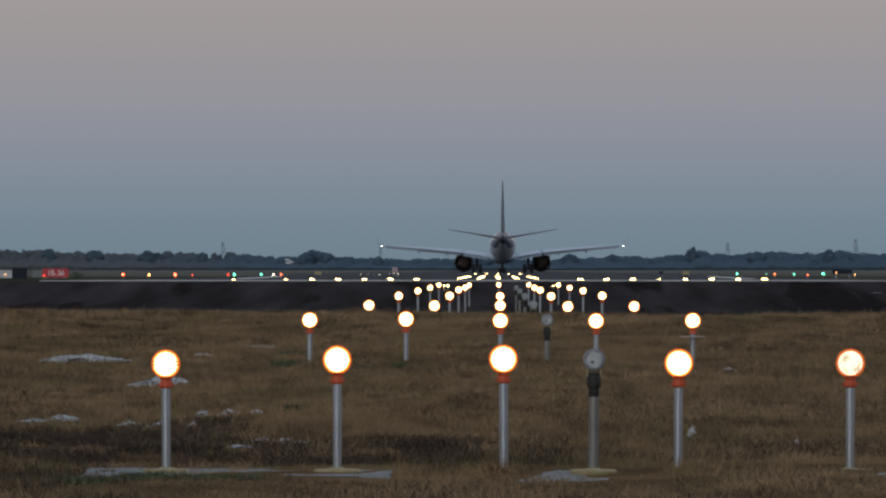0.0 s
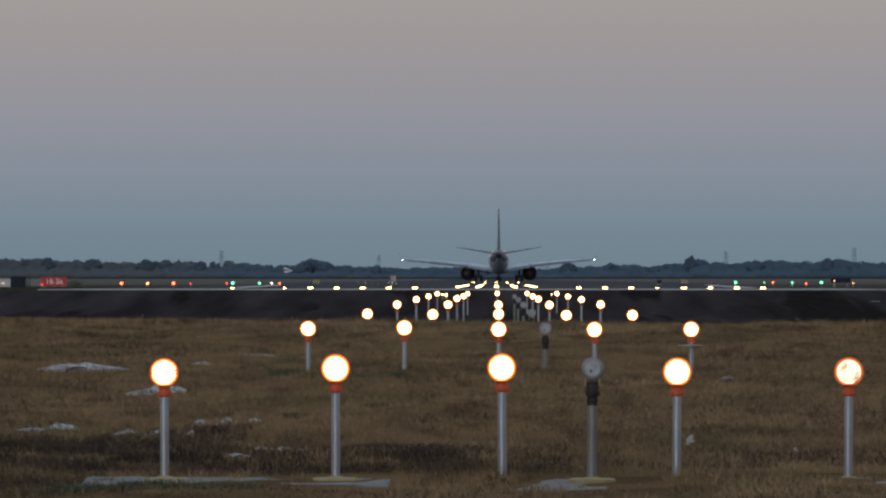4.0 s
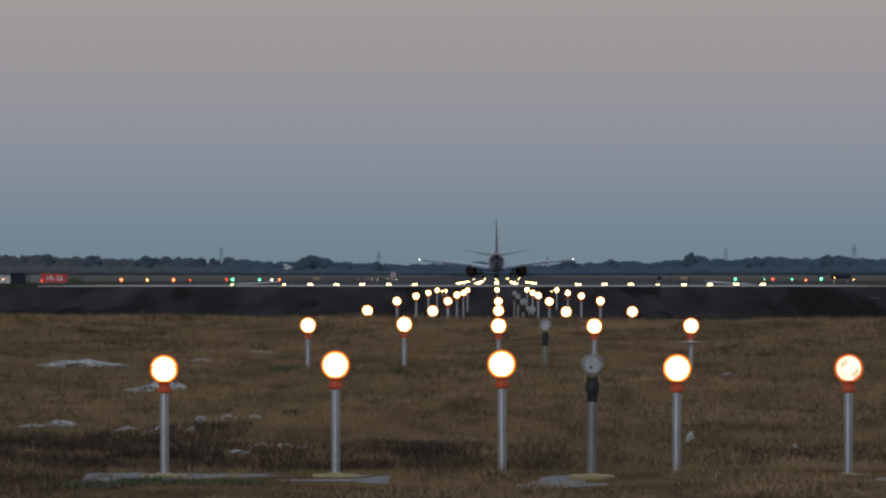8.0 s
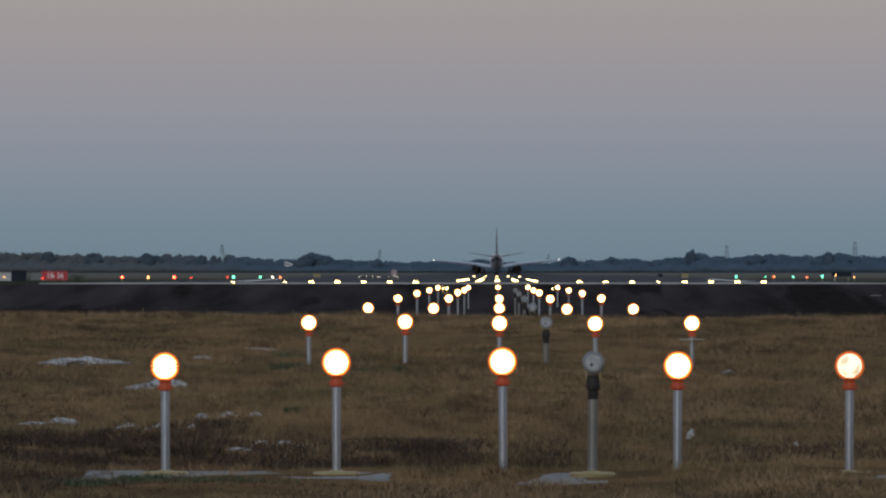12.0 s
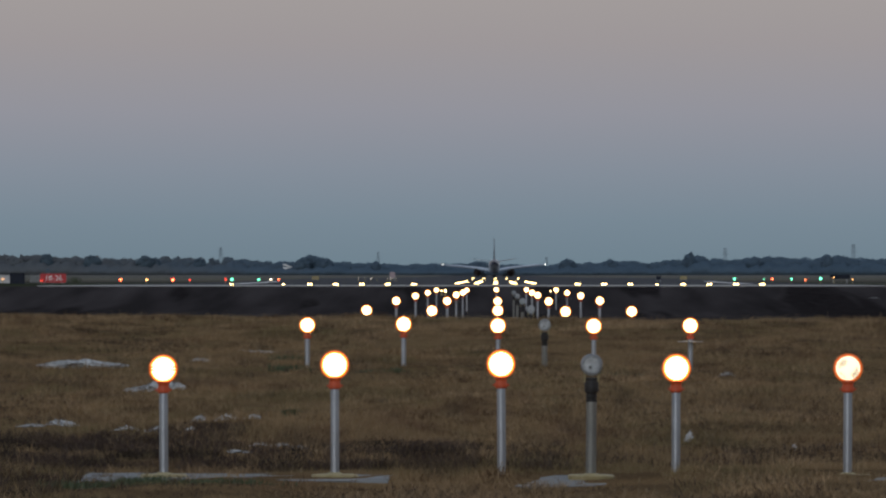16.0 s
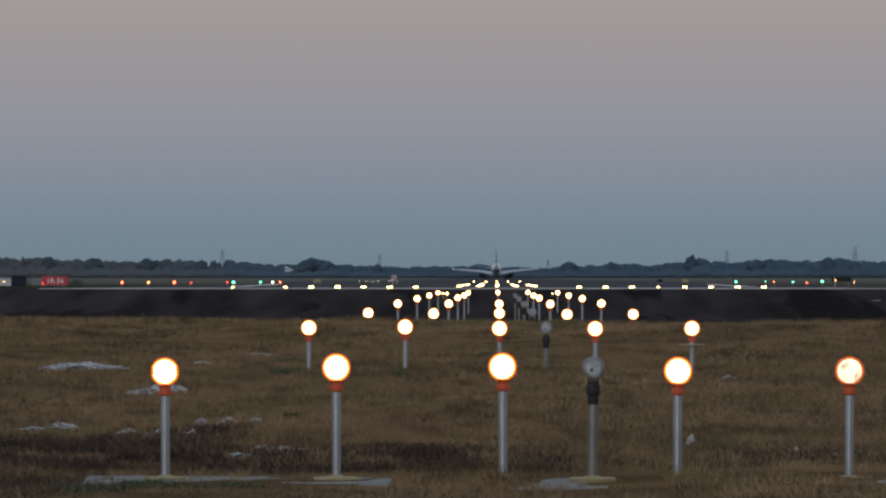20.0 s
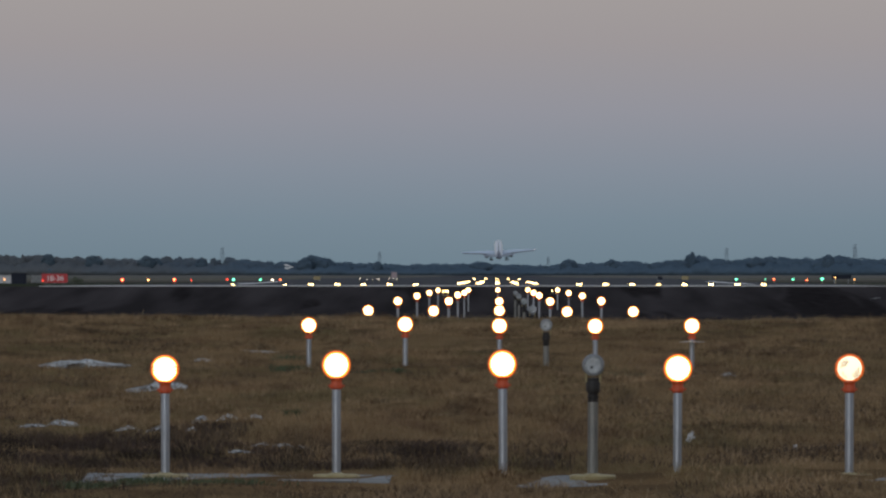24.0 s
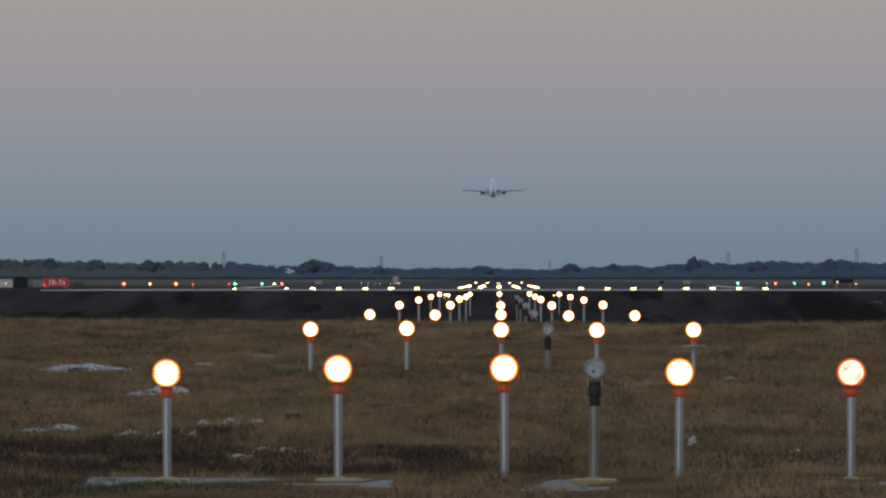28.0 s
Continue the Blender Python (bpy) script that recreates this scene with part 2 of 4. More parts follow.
def lie(x, y):
    """Height of the ground: a rising meadow, a ditch of dark earth, the bank up to the runway's level."""
    x, y = np.asarray(x, float), np.asarray(y, float)
    z = np.interp(y, [0, 30, 37, 40, 50, 69, 80, 89, 93, 99, 112, 216, 228, 246, 248, 300, 350, 470, 590, 700, 900, 1200, 1500, 1800, 2300, 2600, 3000], [-1.0, -0.835, -0.80, -0.79, -0.71, -0.585, -0.45, -0.285, -0.27, -0.48, -0.97, -0.99, -0.80, -0.06, -0.03, -0.09, -0.13, -0.16, -0.05, -0.03, -0.1, -0.2, -0.29, -0.34, -0.34, -0.2, -0.03])
    near = np.clip((y - 20) / 10, 0, 1) * np.clip((100 - y) / 15, 0, 1)
    z = z + near * (0.018 * np.sin(0.9 * x + 0.31 * y) + 0.014 * np.sin(2.1 * x - 0.57 * y + 1.0) + 0.012 * np.sin(0.23 * y + 0.5 * x))
    rough = near * np.clip(np.abs(y - 38.9) / 1.5 - 0.9, 0, 1)
    z = z + rough * (0.075 * (patches(x, y * 0.4, 0.9, 91) - 0.5) + 0.045 * (patches(x, y * 0.5, 0.38, 92) - 0.5))
    z = z + (0.035 + 0.085 * np.clip((-x - 0.5) / 6, 0, 1)) * np.exp(-((y - 91) / 7.0) ** 2)
    for mx, my in ((0.02, 38.35), (1.2, 38.25)):
        z = z + 0.055 * np.exp(-((x - mx) / 0.15) ** 2 - ((y - my) / 0.7) ** 2)
    bank = np.clip((y - 100) / 20, 0, 1) * np.clip((246 - y) / 20, 0, 1)
    run = (x - 0.1 * (y - 228) + 17.5) / 3.6
    gully = np.exp(-((run - np.round(run)) / 0.09) ** 2) * (0.6 + 0.4 * np.sin(5.0 * np.round(run)))
    z = z - 0.16 * gully * np.clip((y - 205) / 12, 0, 1) * np.clip((246 - y) / 6, 0, 1) * np.clip((60 - np.abs(x)) / 10, 0, 1)
    return z + bank * (0.07 * np.abs(np.sin(0.16 * x - 0.11 * y)) + 0.05 * np.abs(np.sin(0.31 * x - 0.24 * y + 1.0)) + 0.03 * np.sin(0.45 * x - 0.09 * y))


def sheet(name, xs, ys, height, mats):
    xs, ys = np.array(xs), np.array(ys)
    gx, gy = np.meshgrid(xs, ys)
    co = np.stack([gx, gy, height(gx, gy)], -1).reshape(-1, 3)
    nx, ny = len(xs), len(ys)
    i = (np.arange(ny - 1)[:, None] * nx + np.arange(nx - 1)).reshape(-1)
    quads = np.stack([i, i + 1, i + nx + 1, i + nx], 1)
    return quick_mesh(name, co, quads, mats)


def quick_mesh(name, co, faces, mats):
    me = bpy.data.meshes.new(name)
    k = faces.shape[1]
    me.vertices.add(len(co))
    me.vertices.foreach_set("co", np.asarray(co, np.float32).ravel())
    me.loops.add(faces.size)
    me.loops.foreach_set("vertex_index", faces.astype(np.int32).ravel())
    me.polygons.add(len(faces))
    me.polygons.foreach_set("loop_start", np.arange(0, faces.size, k, dtype=np.int32))
    me.update(calc_edges=True)
    for m in mats:
        me.materials.append(m)
    return new(name, me)


def ground_material():
    """Dry meadow, bare dark earth behind it, and mown grass beside the runway."""
    m = bpy.data.materials.new("airfield_ground")
    m.use_nodes = True
    n, l = m.node_tree.nodes, m.node_tree.links
    b = n["Principled BSDF"]
    b.inputs["Roughness"].default_value = 0.95
    b.inputs["Specular IOR Level"].default_value = 0.0
    tc, sep = n.new("ShaderNodeTexCoord"), n.new("ShaderNodeSeparateXYZ")
    l.new(tc.outputs["Object"], sep.inputs[0])

    def tone(scale, a, c, detail=6, stretch=(1, 1, 1), turn=0):
        mp = n.new("ShaderNodeMapping")
        mp.inputs["Scale"].default_value = stretch
        mp.inputs["Rotation"].default_value = (0, 0, radians(turn))
        l.new(tc.outputs["Object"], mp.inputs[0])
        t, r = n.new("ShaderNodeTexNoise"), n.new("ShaderNodeValToRGB")
        t.inputs["Scale"].default_value, t.inputs["Detail"].default_value = scale, detail
        l.new(mp.outputs[0], t.inputs["Vector"])
        l.new(t.outputs[0], r.inputs[0])
        r.color_ramp.elements[0].position, r.color_ramp.elements[0].color = 0.35, (*a, 1)
        r.color_ramp.elements[1].position, r.color_ramp.elements[1].color = 0.68, (*c, 1)
        return r.outputs[0], t.outputs[0]

    def past(at, soft, wobble):
        add = n.new("ShaderNodeMath")
        add.operation = "MULTIPLY_ADD"
        add.inputs[1].default_value = soft
        l.new(wobble, add.inputs[0])
        l.new(sep.outputs["Y"], add.inputs[2])
        r = n.new("ShaderNodeMapRange")
        r.inputs["From Min"].default_value, r.inputs["From Max"].default_value = at + soft * 0.5 - 0.4, at + soft * 0.5 + 0.4
        l.new(add.outputs[0], r.inputs["Value"])
        return r.outputs[0]

    def over(f, a, c):
        x = n.new("ShaderNodeMix")
        x.data_type = "RGBA"
        l.new(f, x.inputs["Factor"])
        l.new(a, x.inputs["A"])
        l.new(c, x.inputs["B"])
        return x.outputs["Result"]
    meadow, wob = tone(0.9, (0.11, 0.072, 0.039), (0.205, 0.135, 0.07))
    earth, grit = tone(0.55, (0.030, 0.0265, 0.0265), (0.066, 0.0575, 0.057), 5, (1, 0.05, 1), 7)
    green, wob2 = tone(0.05, (0.030, 0.038, 0.024), (0.075, 0.075, 0.045), 5, (0.4, 1, 1))
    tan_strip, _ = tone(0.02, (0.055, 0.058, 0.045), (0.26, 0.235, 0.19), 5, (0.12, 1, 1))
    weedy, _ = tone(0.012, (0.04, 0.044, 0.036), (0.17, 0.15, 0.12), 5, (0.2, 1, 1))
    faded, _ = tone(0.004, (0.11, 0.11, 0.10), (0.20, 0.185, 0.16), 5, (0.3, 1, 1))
    # shade in the bank's folds, painted as dark streaks in the earth colour
    _, fold_streaks = tone(0.33, (1, 1, 1), (0, 0, 0), 3, (1, 0.035, 1), 7)
    fold_shade, _ = tone(2.0, (0.018, 0.0155, 0.0155), (0.030, 0.026, 0.026), 3)
    pick = n.new("ShaderNodeMapRange")
    pick.inputs["From Min"].default_value, pick.inputs["From Max"].default_value = 0.57, 0.62
    l.new(fold_streaks, pick.inputs["Value"])
    ground_color = over(past(95.5, 2.5, wob), meadow, over(pick.outputs[0], earth, fold_shade))
    # bands of ground tone along y; the last, past 1000 m, is evenly pale
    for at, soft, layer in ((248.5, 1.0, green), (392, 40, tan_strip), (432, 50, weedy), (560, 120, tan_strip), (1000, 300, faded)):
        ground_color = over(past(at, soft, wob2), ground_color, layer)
    l.new(ground_color, b.inputs["Base Color"])
    bp = n.new("ShaderNodeBump")
    bp.inputs["Strength"].default_value, bp.inputs["Distance"].default_value = 0.8, 0.12
    l.new(grit, bp.inputs["Height"])
    l.new(bp.outputs[0], b.inputs["Normal"])
    return m


def ladder(*legs):
    out = []
    for a, b, k in legs:
        out += list(np.linspace(a, b, k, endpoint=False))
    return out + [legs[-1][1]]


ground = sheet("ground", ladder((-2500, -120, 12), (-120, -20, 40), (-20, -8, 60), (-8, 7, 150), (7, 20, 60), (20, 120, 40), (120, 2500, 12)),
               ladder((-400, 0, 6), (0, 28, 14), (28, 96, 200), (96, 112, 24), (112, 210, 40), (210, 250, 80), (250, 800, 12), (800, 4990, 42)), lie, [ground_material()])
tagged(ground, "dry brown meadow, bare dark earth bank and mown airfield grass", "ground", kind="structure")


def paving(name, xs, ys, above, mat, label):
    """A paved strip that follows the ground's fall along the runway."""
    return tagged(sheet(name, xs, ys, lambda x, y: lie(x, y) + 0.03 + above, [mat]), label, "pavement", kind="structure")


paving("pavement", ladder((-17.5, 15.3, 12)), ladder((248.2, 288, 20)), 0.0, PAD, "pale grey concrete pavement before the runway")
tagged(part("pavement_edge", box(bmesh.new(), -17.5, 15.3, 247.9, 248.2, -0.4, 0.0), PAD), "pale concrete edge of the pavement", "kerb", kind="structure")
paving("runway", ladder((-19, 19, 8)), ladder((288, 352, 20), (352, 800, 70), (800, 3800, 60)), 0.0, ASPHALT, "long dark asphalt runway")
for side in (-1, 1):
    bm = bmesh.new()
    last = None
    for i in range(15):
        y = 352 + i * 10
        x = side * (14.0 + i * 0.18)
        pair = [bm.verts.new((x + q, y, float(lie(x, y)) + 0.042)) for q in (-0.45, 0.45)]
        if last:
            bm.faces.new((*last, pair[1], pair[0]))
        last = pair
    tagged(part("runway_stripe", bm, WHITE_LINE), "white painted turning stripe on the pavement", "road marking", kind="structure")

# strips of broken concrete round the first bar's posts
for x0, x1, y0, y1 in ((-2.46, -1.56, 37.9, 39.6), (-1.55, -0.62, 38.0, 39.5), (0.14, 1.0, 37.5, 39.6), (1.86, 2.75, 38.0, 39.5)):
    bm = box(bmesh.new(), x0, x1, y0, y1, -0.9, float(lie((x0 + x1) / 2, 38.2)) + 0.001)
    bmesh.ops.subdivide_edges(bm, edges=bm.edges, cuts=9, use_grid_fill=True)
    for v in bm.verts:
        e = noise.noise_vector(v.co * 3.1) + noise.noise_vector(v.co * 9) * 0.4
        v.co += Vector((e.x * 0.06, e.y * 0.3, e.z * 0.006))
    tagged(part("concrete_slab", bm, CONCRETE), "weathered grey concrete footing slab in dry grass", "slab", "footing slabs")


# ---------------------------------------------------------------- approach lights
BAR_STEP, LAMP_GAP, AXIS = 30.56, 1.03, 0.06
first_bar = 38.85


def approach_light(height, plate=False, dusty=False):
    """Lamp on a galvanised post; its origin is at the foot."""
    t = thing("approach_light", Matrix(), "lit round approach light on a galvanised post, orange coupling", "runway light", "approach lights")
    part("post", lathe(bmesh.new(), [(0, -0.08), (0.026, -0.08), (0.026, height - 0.146), (0.0245, height - 0.142), (0, height - 0.142)], 20), STEEL, t, smooth=True)
    if plate:
        part("base_plate", lathe(bmesh.new(), [(0, -0.04), (0.140, -0.04), (0.144, -0.012), (0.134, 0.001), (0.05, 0.004), (0.036, 0.012), (0, 0.012)], 28), YELLOW, t, "round yellow base plate", True)
    bm = lathe(bmesh.new(), [(0.0, height - 0.146), (0.030, height - 0.146), (0.037, height - 0.138), (0.037, height - 0.114), (0.033, height - 0.106), (0.033, height - 0.092), (0.043, height - 0.078), (0.0, height - 0.066)], 20)
    for q in (-1, 1):
        bar(bm, (q * 0.034, 0, height - 0.126), (q * 0.049, 0, height - 0.126), 0.007, 6)
    part("coupling", bm, ORANGE, t, "orange breakable coupling", True)
    at = Matrix.Translation((0, 0, height)) @ FACE
    part("lamp_housing", lathe(bmesh.new(), [(0.0, -0.13), (0.03, -0.125), (0.05, -0.09), (0.078, -0.02), (0.0885, 0.004), (0.0895, 0.012), (0.087, 0.013)], 28, at), ORANGE, t, "orange lamp housing", True)
    lens = part("lens", lathe(bmesh.new(), [(0.067, 0.020), (0.058, 0.027), (0.035, 0.034), (0, 0.037)], 28, at), WARM_DIM if dusty else WARM_NEAR if plate else WARM, t, "glowing warm white lens", True)
    # three glowing rings imitate the lamp's halo, weaker outwards
    part("lens_edge", lathe(bmesh.new(), [(0.073, 0.016), (0.067, 0.020)], 28, at), WARM_DIM if dusty else HALO_EDGE, lens, "lens edge glowing yellow as the lamp's halo", True)
    part("lens_rim", lathe(bmesh.new(), [(0.0805, 0.014), (0.073, 0.016)], 28, at), HALO_BEZEL if dusty else HALO_RIM, lens, "rim glowing amber as the lamp's halo", True)
    part("bezel", lathe(bmesh.new(), [(0.088, 0.008), (0.088, 0.0125), (0.0805, 0.014)], 28, at), HALO_BEZEL, lens, "outer ring glowing orange as the lamp's halo", True)
    return t


def flasher(height, plate=False):
    """An unlit flashing lamp in a black socket."""
    t = thing("flasher_light", Matrix(), "unlit clear flasher lamp in a black socket on a grey post", "runway light", "flasher lamps")
    part("post", lathe(bmesh.new(), [(0, -0.08), (0.031, -0.08), (0.031, height - 0.219), (0, height - 0.216)], 20), DULL_STEEL, t, smooth=True)
    if plate:
        part("base_plate", lathe(bmesh.new(), [(0, -0.02), (0.138, -0.02), (0.14, 0.006), (0.132, 0.013), (0.05, 0.015), (0.04, 0.022), (0, 0.022)], 28), YELLOW, t, "round yellow base plate", True)
    part("socket", lathe(bmesh.new(), [(0, height - 0.222), (0.034, height - 0.222), (0.034, height - 0.212), (0.030, height - 0.209), (0.030, height - 0.2), (0.035, height - 0.197), (0.035, height - 0.185), (0.031, height - 0.182), (0.032, height - 0.168), (0.041, height - 0.162), (0.0425, height - 0.15), (0.0425, height - 0.108), (0.040, height - 0.102), (0.036, height - 0.1), (0.036, height - 0.078), (0, height - 0.074)], 20), BLACK, t, "black threaded socket", True)
    for q in (-1, 1):
        part("yoke_arm", box(bmesh.new(), q * 0.042 - 0.005, q * 0.042 + 0.005, -0.01, 0.012, height - 0.105, height - 0.045, 0.002), YELLOW, t, "yellow lamp yoke arm")
    at = Matrix.Translation((0, 0, height)) @ FACE
    part("lamp_housing", lathe(bmesh.new(), [(0.0, -0.11), (0.03, -0.1), (0.06, -0.03), (0.067, 0.0), (0.067, 0.02), (0.06, 0.026), (0.057, 0.02)], 28, at), STEEL, t, "grey metal lamp housing", True)
    lens = part("lens", lathe(bmesh.new(), [(0.058, 0.014), (0.05, 0.016), (0.047, 0.019), (0.03, 0.020), (0.025, 0.018), (0, 0.019)], 28, at), GLASS, t, "clear ribbed lens", True)
    part("bulb", lathe(bmesh.new(), [(0.010, 0.017), (0.008, 0.026), (0, 0.029)], 14, at @ pose(-0.010, -0.014, 0)), BLACK, lens, "dark bulb cap", True)
    return t


rng = random.Random(4)
# the farther bars: each lamp's place across, from the bar's middle, and its height
LIT = {2: ((-2.06, -0.116), (-1.023, -0.106), (-0.007, -0.122), (1.023, -0.126), (2.063, -0.122)),
       3: ((-2.031, -0.128), (-1.017, -0.135), (0.004, -0.131), (1.053, -0.148), (2.08, -0.146)),
       4: ((-2.037, -0.108), (-1.007, -0.108), (0.014, -0.113), (1.047, -0.116), (2.081, -0.105)),
       5: ((-2.025, -0.107), (-1.008, -0.083), (1.025, -0.093), (2.102, -0.107)),
       6: ((-2.038, -0.115), (-0.997, -0.115), (1.059, -0.115), (2.105, -0.12)),
       7: ((-2.057, -0.11), (-1.013, -0.11), (0.008, -0.1), (1.04, -0.098), (2.064, -0.104))}
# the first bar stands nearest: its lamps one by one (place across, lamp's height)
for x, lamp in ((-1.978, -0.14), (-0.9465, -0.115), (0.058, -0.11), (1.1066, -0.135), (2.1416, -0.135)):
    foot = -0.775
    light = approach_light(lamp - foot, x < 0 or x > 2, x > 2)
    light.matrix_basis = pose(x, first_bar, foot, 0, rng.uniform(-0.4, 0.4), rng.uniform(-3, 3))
    lens = [o for o in light.children if o.name.startswith("lens")][0]
    h = lamp - foot
    if x < -1.5:
        for q in (-1, 1):
            for dz in (-0.006, 0.012):
                part("guard_wire", bar(bmesh.new(), (q * 0.08, -0.03, h + dz), (q * 0.044, -0.041, h + dz), 0.0048, 6), BLACK, lens, "thin dark guard wire")
    if x > 2:
        for a, c, u in ((-0.052, 0.030, 0.020), (-0.047, 0.040, 0.024), (-0.038, 0.049, 0.026), (-0.026, 0.056, 0.020), (-0.059, 0.014, 0.012), (0.026, -0.026, 0.026), (0.034, -0.018, 0.026), (0.042, -0.008, 0.020), (0.018, -0.036, 0.024), (0.048, 0.004, 0.012), (-0.03, -0.042, 0.012), (-0.046, -0.026, 0.010)):
            part("dirt_streak", bar(bmesh.new(), (a, -0.040, h + c), (a + u * 1.0, -0.042, h + c - u * 1.05), 0.0028, 6), BLACK, lens, "thin dark streak of dirt")
DRIFT = 0.00046  # the line of lights runs a hair to the right of y
for k in range(1, 8):
    y = first_bar + (k - 1) * BAR_STEP
    mid = AXIS - 0.02 + DRIFT * y
    ground_z = float(lie(mid, y))
    if k > 1:
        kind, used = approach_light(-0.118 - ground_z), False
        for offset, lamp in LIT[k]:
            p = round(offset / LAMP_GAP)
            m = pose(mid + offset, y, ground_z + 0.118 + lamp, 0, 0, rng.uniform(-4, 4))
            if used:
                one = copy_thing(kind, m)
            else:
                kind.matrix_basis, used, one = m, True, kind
            if (k, p) in ((2, 2), (5, -1), (6, -1), (6, 2)):
                ring = -0.118 - ground_z - 0.17
                part("collar_plate", lathe(bmesh.new(), [(0.026, ring - 0.004), (0.135, ring - 0.005), (0.138, ring - 0.001), (0.026, ring + 0.004)], 24), PALE_BOX if k == 2 else CONCRETE, one, "pale flat collar plate")
    if k < 7:
        x = mid + {1: 0.523, 2: 0.478}.get(k, 0.5) * LAMP_GAP
        foot = float(lie(x, y)) + 0.014
        flasher(-0.115 - foot, k == 1).matrix_basis = pose(x, y, foot, 0, 0.3, 3)


def flush_light(r=0.036, gap=0.055):
    """Inset light with two small windows in a low steel dome."""
    t = thing("flush_light", Matrix(), "lit flush pavement light with two windows in a steel dome", "runway light", "flush pavement lights")
    part("dome", lathe(bmesh.new(), [(0.17, 0.0), (0.16, 0.012), (0.1, 0.03), (0, 0.034)], 20), STEEL, t, smooth=True)
    for s in (-1, 1):
        part("window", lathe(bmesh.new(), [(r * 1.08, 0.0), (r, 0.02), (0, 0.032)], 14, pose(s * gap, -0.1, 0.045) @ FACE), WARM_FLUSH, t, "small glowing window", True)
    return t


def paved(x, y, turn=0):
    return pose(x, y, float(lie(x, y)) + 0.03, 0, 0, turn)


row_y = first_bar + 7 * BAR_STEP
mid = AXIS - 0.02 + DRIFT * row_y
flush = flush_light()
weak = flush_light(0.022, 0.035)
tagged(weak, "weak flush pavement light with two small windows")


def wing_bar(p):
    """Place of the p-th light of the row across the pavement, counted from its middle."""
    return paved(mid + (3.206 + 1.0322 * (p - 3) if p > 0 else -3.211 + 1.0233 * (p + 3)), row_y)


weak.matrix_basis = wing_bar(6)
flush.matrix_basis = wing_bar(-7)
for p in (-10, -8):
    copy_thing(weak, wing_bar(p))
for p in (-6, -5, -4, -3, 3, 4, 5, 7, 8, 9, 10):
    copy_thing(flush, wing_bar(p))
for k, places in ((11, (-2, -1, 0, 1, 2)), (12, (-2, -1, 0, 1, 2)), (13, (-2, -1, 0, 1, 2)), (14, (-2, -1, 0, 1, 2)), (15, (-2, -1)), (19, (-2, -1, 0, 1, 2))):
    y = first_bar + (k - 1) * BAR_STEP
    for p in places:
        copy_thing(flush, paved(AXIS - 0.02 + DRIFT * y + p * LAMP_GAP, y))


def edge_light(x, y, z, r, glass, words):
    """A small coloured lamp on a short stem."""
    g = float(lie(x, y))
    t = thing("edge_light", pose(x, y, g), words + " airfield edge light on a short stem", "airfield light", "edge lights")
    h = max(z - g, 0.03 + r)
    part("stem", lathe(bmesh.new(), [(0, -0.03), (0.07, -0.03), (0.06, 0.01), (0.025, 0.02), (0.025, h - r * 0.8), (0, h - r * 0.8)], 10), YELLOW, t)
    lens = part("lens", lathe(bmesh.new(), [(0, -r), (r * 0.7, -r * 0.75), (r, -r * 0.1), (r * 0.8, r * 0.6), (0, r)], 14, Matrix.Translation((0, 0, h))), glass, t, smooth=True)
    if glass == RED_LAMP and r > 0.06:
        part("bulb", lathe(bmesh.new(), [(r * 0.5, 0), (r * 0.4, r * 0.15), (0, r * 0.2)], 12, Matrix.Translation((0, -r * 0.97, h)) @ FACE), AMBER_LAMP, lens, "bright amber bulb behind the glass", True)
    return t


for x, y, z, r, glass, words in (
        (-24.2, 420, 0.09, 0.11, RED_LAMP, "red"), (-22.5, 420, 0.08, 0.075, AMBER_LAMP, "amber"), (-20.8, 420, 0.09, 0.12, RED_LAMP, "red"),
        (-19.7, 420, 0.06, 0.05, RED_LAMP, "small red"), (-17.35, 420, 0.10, 0.06, RED_LAMP, "red"), (-16.95, 420, 0.10, 0.085, GREEN_LAMP, "green"),
        (-15.2, 420, 0.10, 0.07, GREEN_LAMP, "green"), (-14.4, 420, 0.095, 0.06, WHITE_LAMP, "warm white"), (-13.9, 420, 0.095, 0.07, RED_LAMP, "red"),
        (-31.9, 420, 0.11, 0.045, AMBER_LAMP, "amber"), (-27.42, 392, 0.05, 0.05, RED_LAMP, "small red"),
        *[(x, 500, 0.085, 0.02, WHITE_LAMP, "tiny warm white") for x in (-10.39, -9.84, -9.36, -8.92, -8.10, -7.79, -7.45)],
        (15.8, 420, 0.13, 0.075, GREEN_LAMP, "green"), (17.7, 420, 0.13, 0.035, GREEN_LAMP, "small green"), (18.25, 420, 0.13, 0.07, RED_LAMP, "red"),
        (19.5, 420, 0.12, 0.06, GREEN_LAMP, "green"), (20.4, 420, 0.07, 0.065, RED_LAMP, "red"), (21.4, 420, 0.15, 0.085, GREEN_LAMP, "green"),
        (22.0, 415, 0.23, 0.045, AMBER_LAMP, "amber"), (23.2, 415, 0.10, 0.04, AMBER_LAMP, "small amber")):
    edge_light(x, y, z, r, glass, words)


for x, r in ((-1.88, 0.03), (-1.74, 0.045), (2.2, 0.022)):
    edge_light(x, 241.0, -0.19, r, WARM_FLUSH, "small amber")

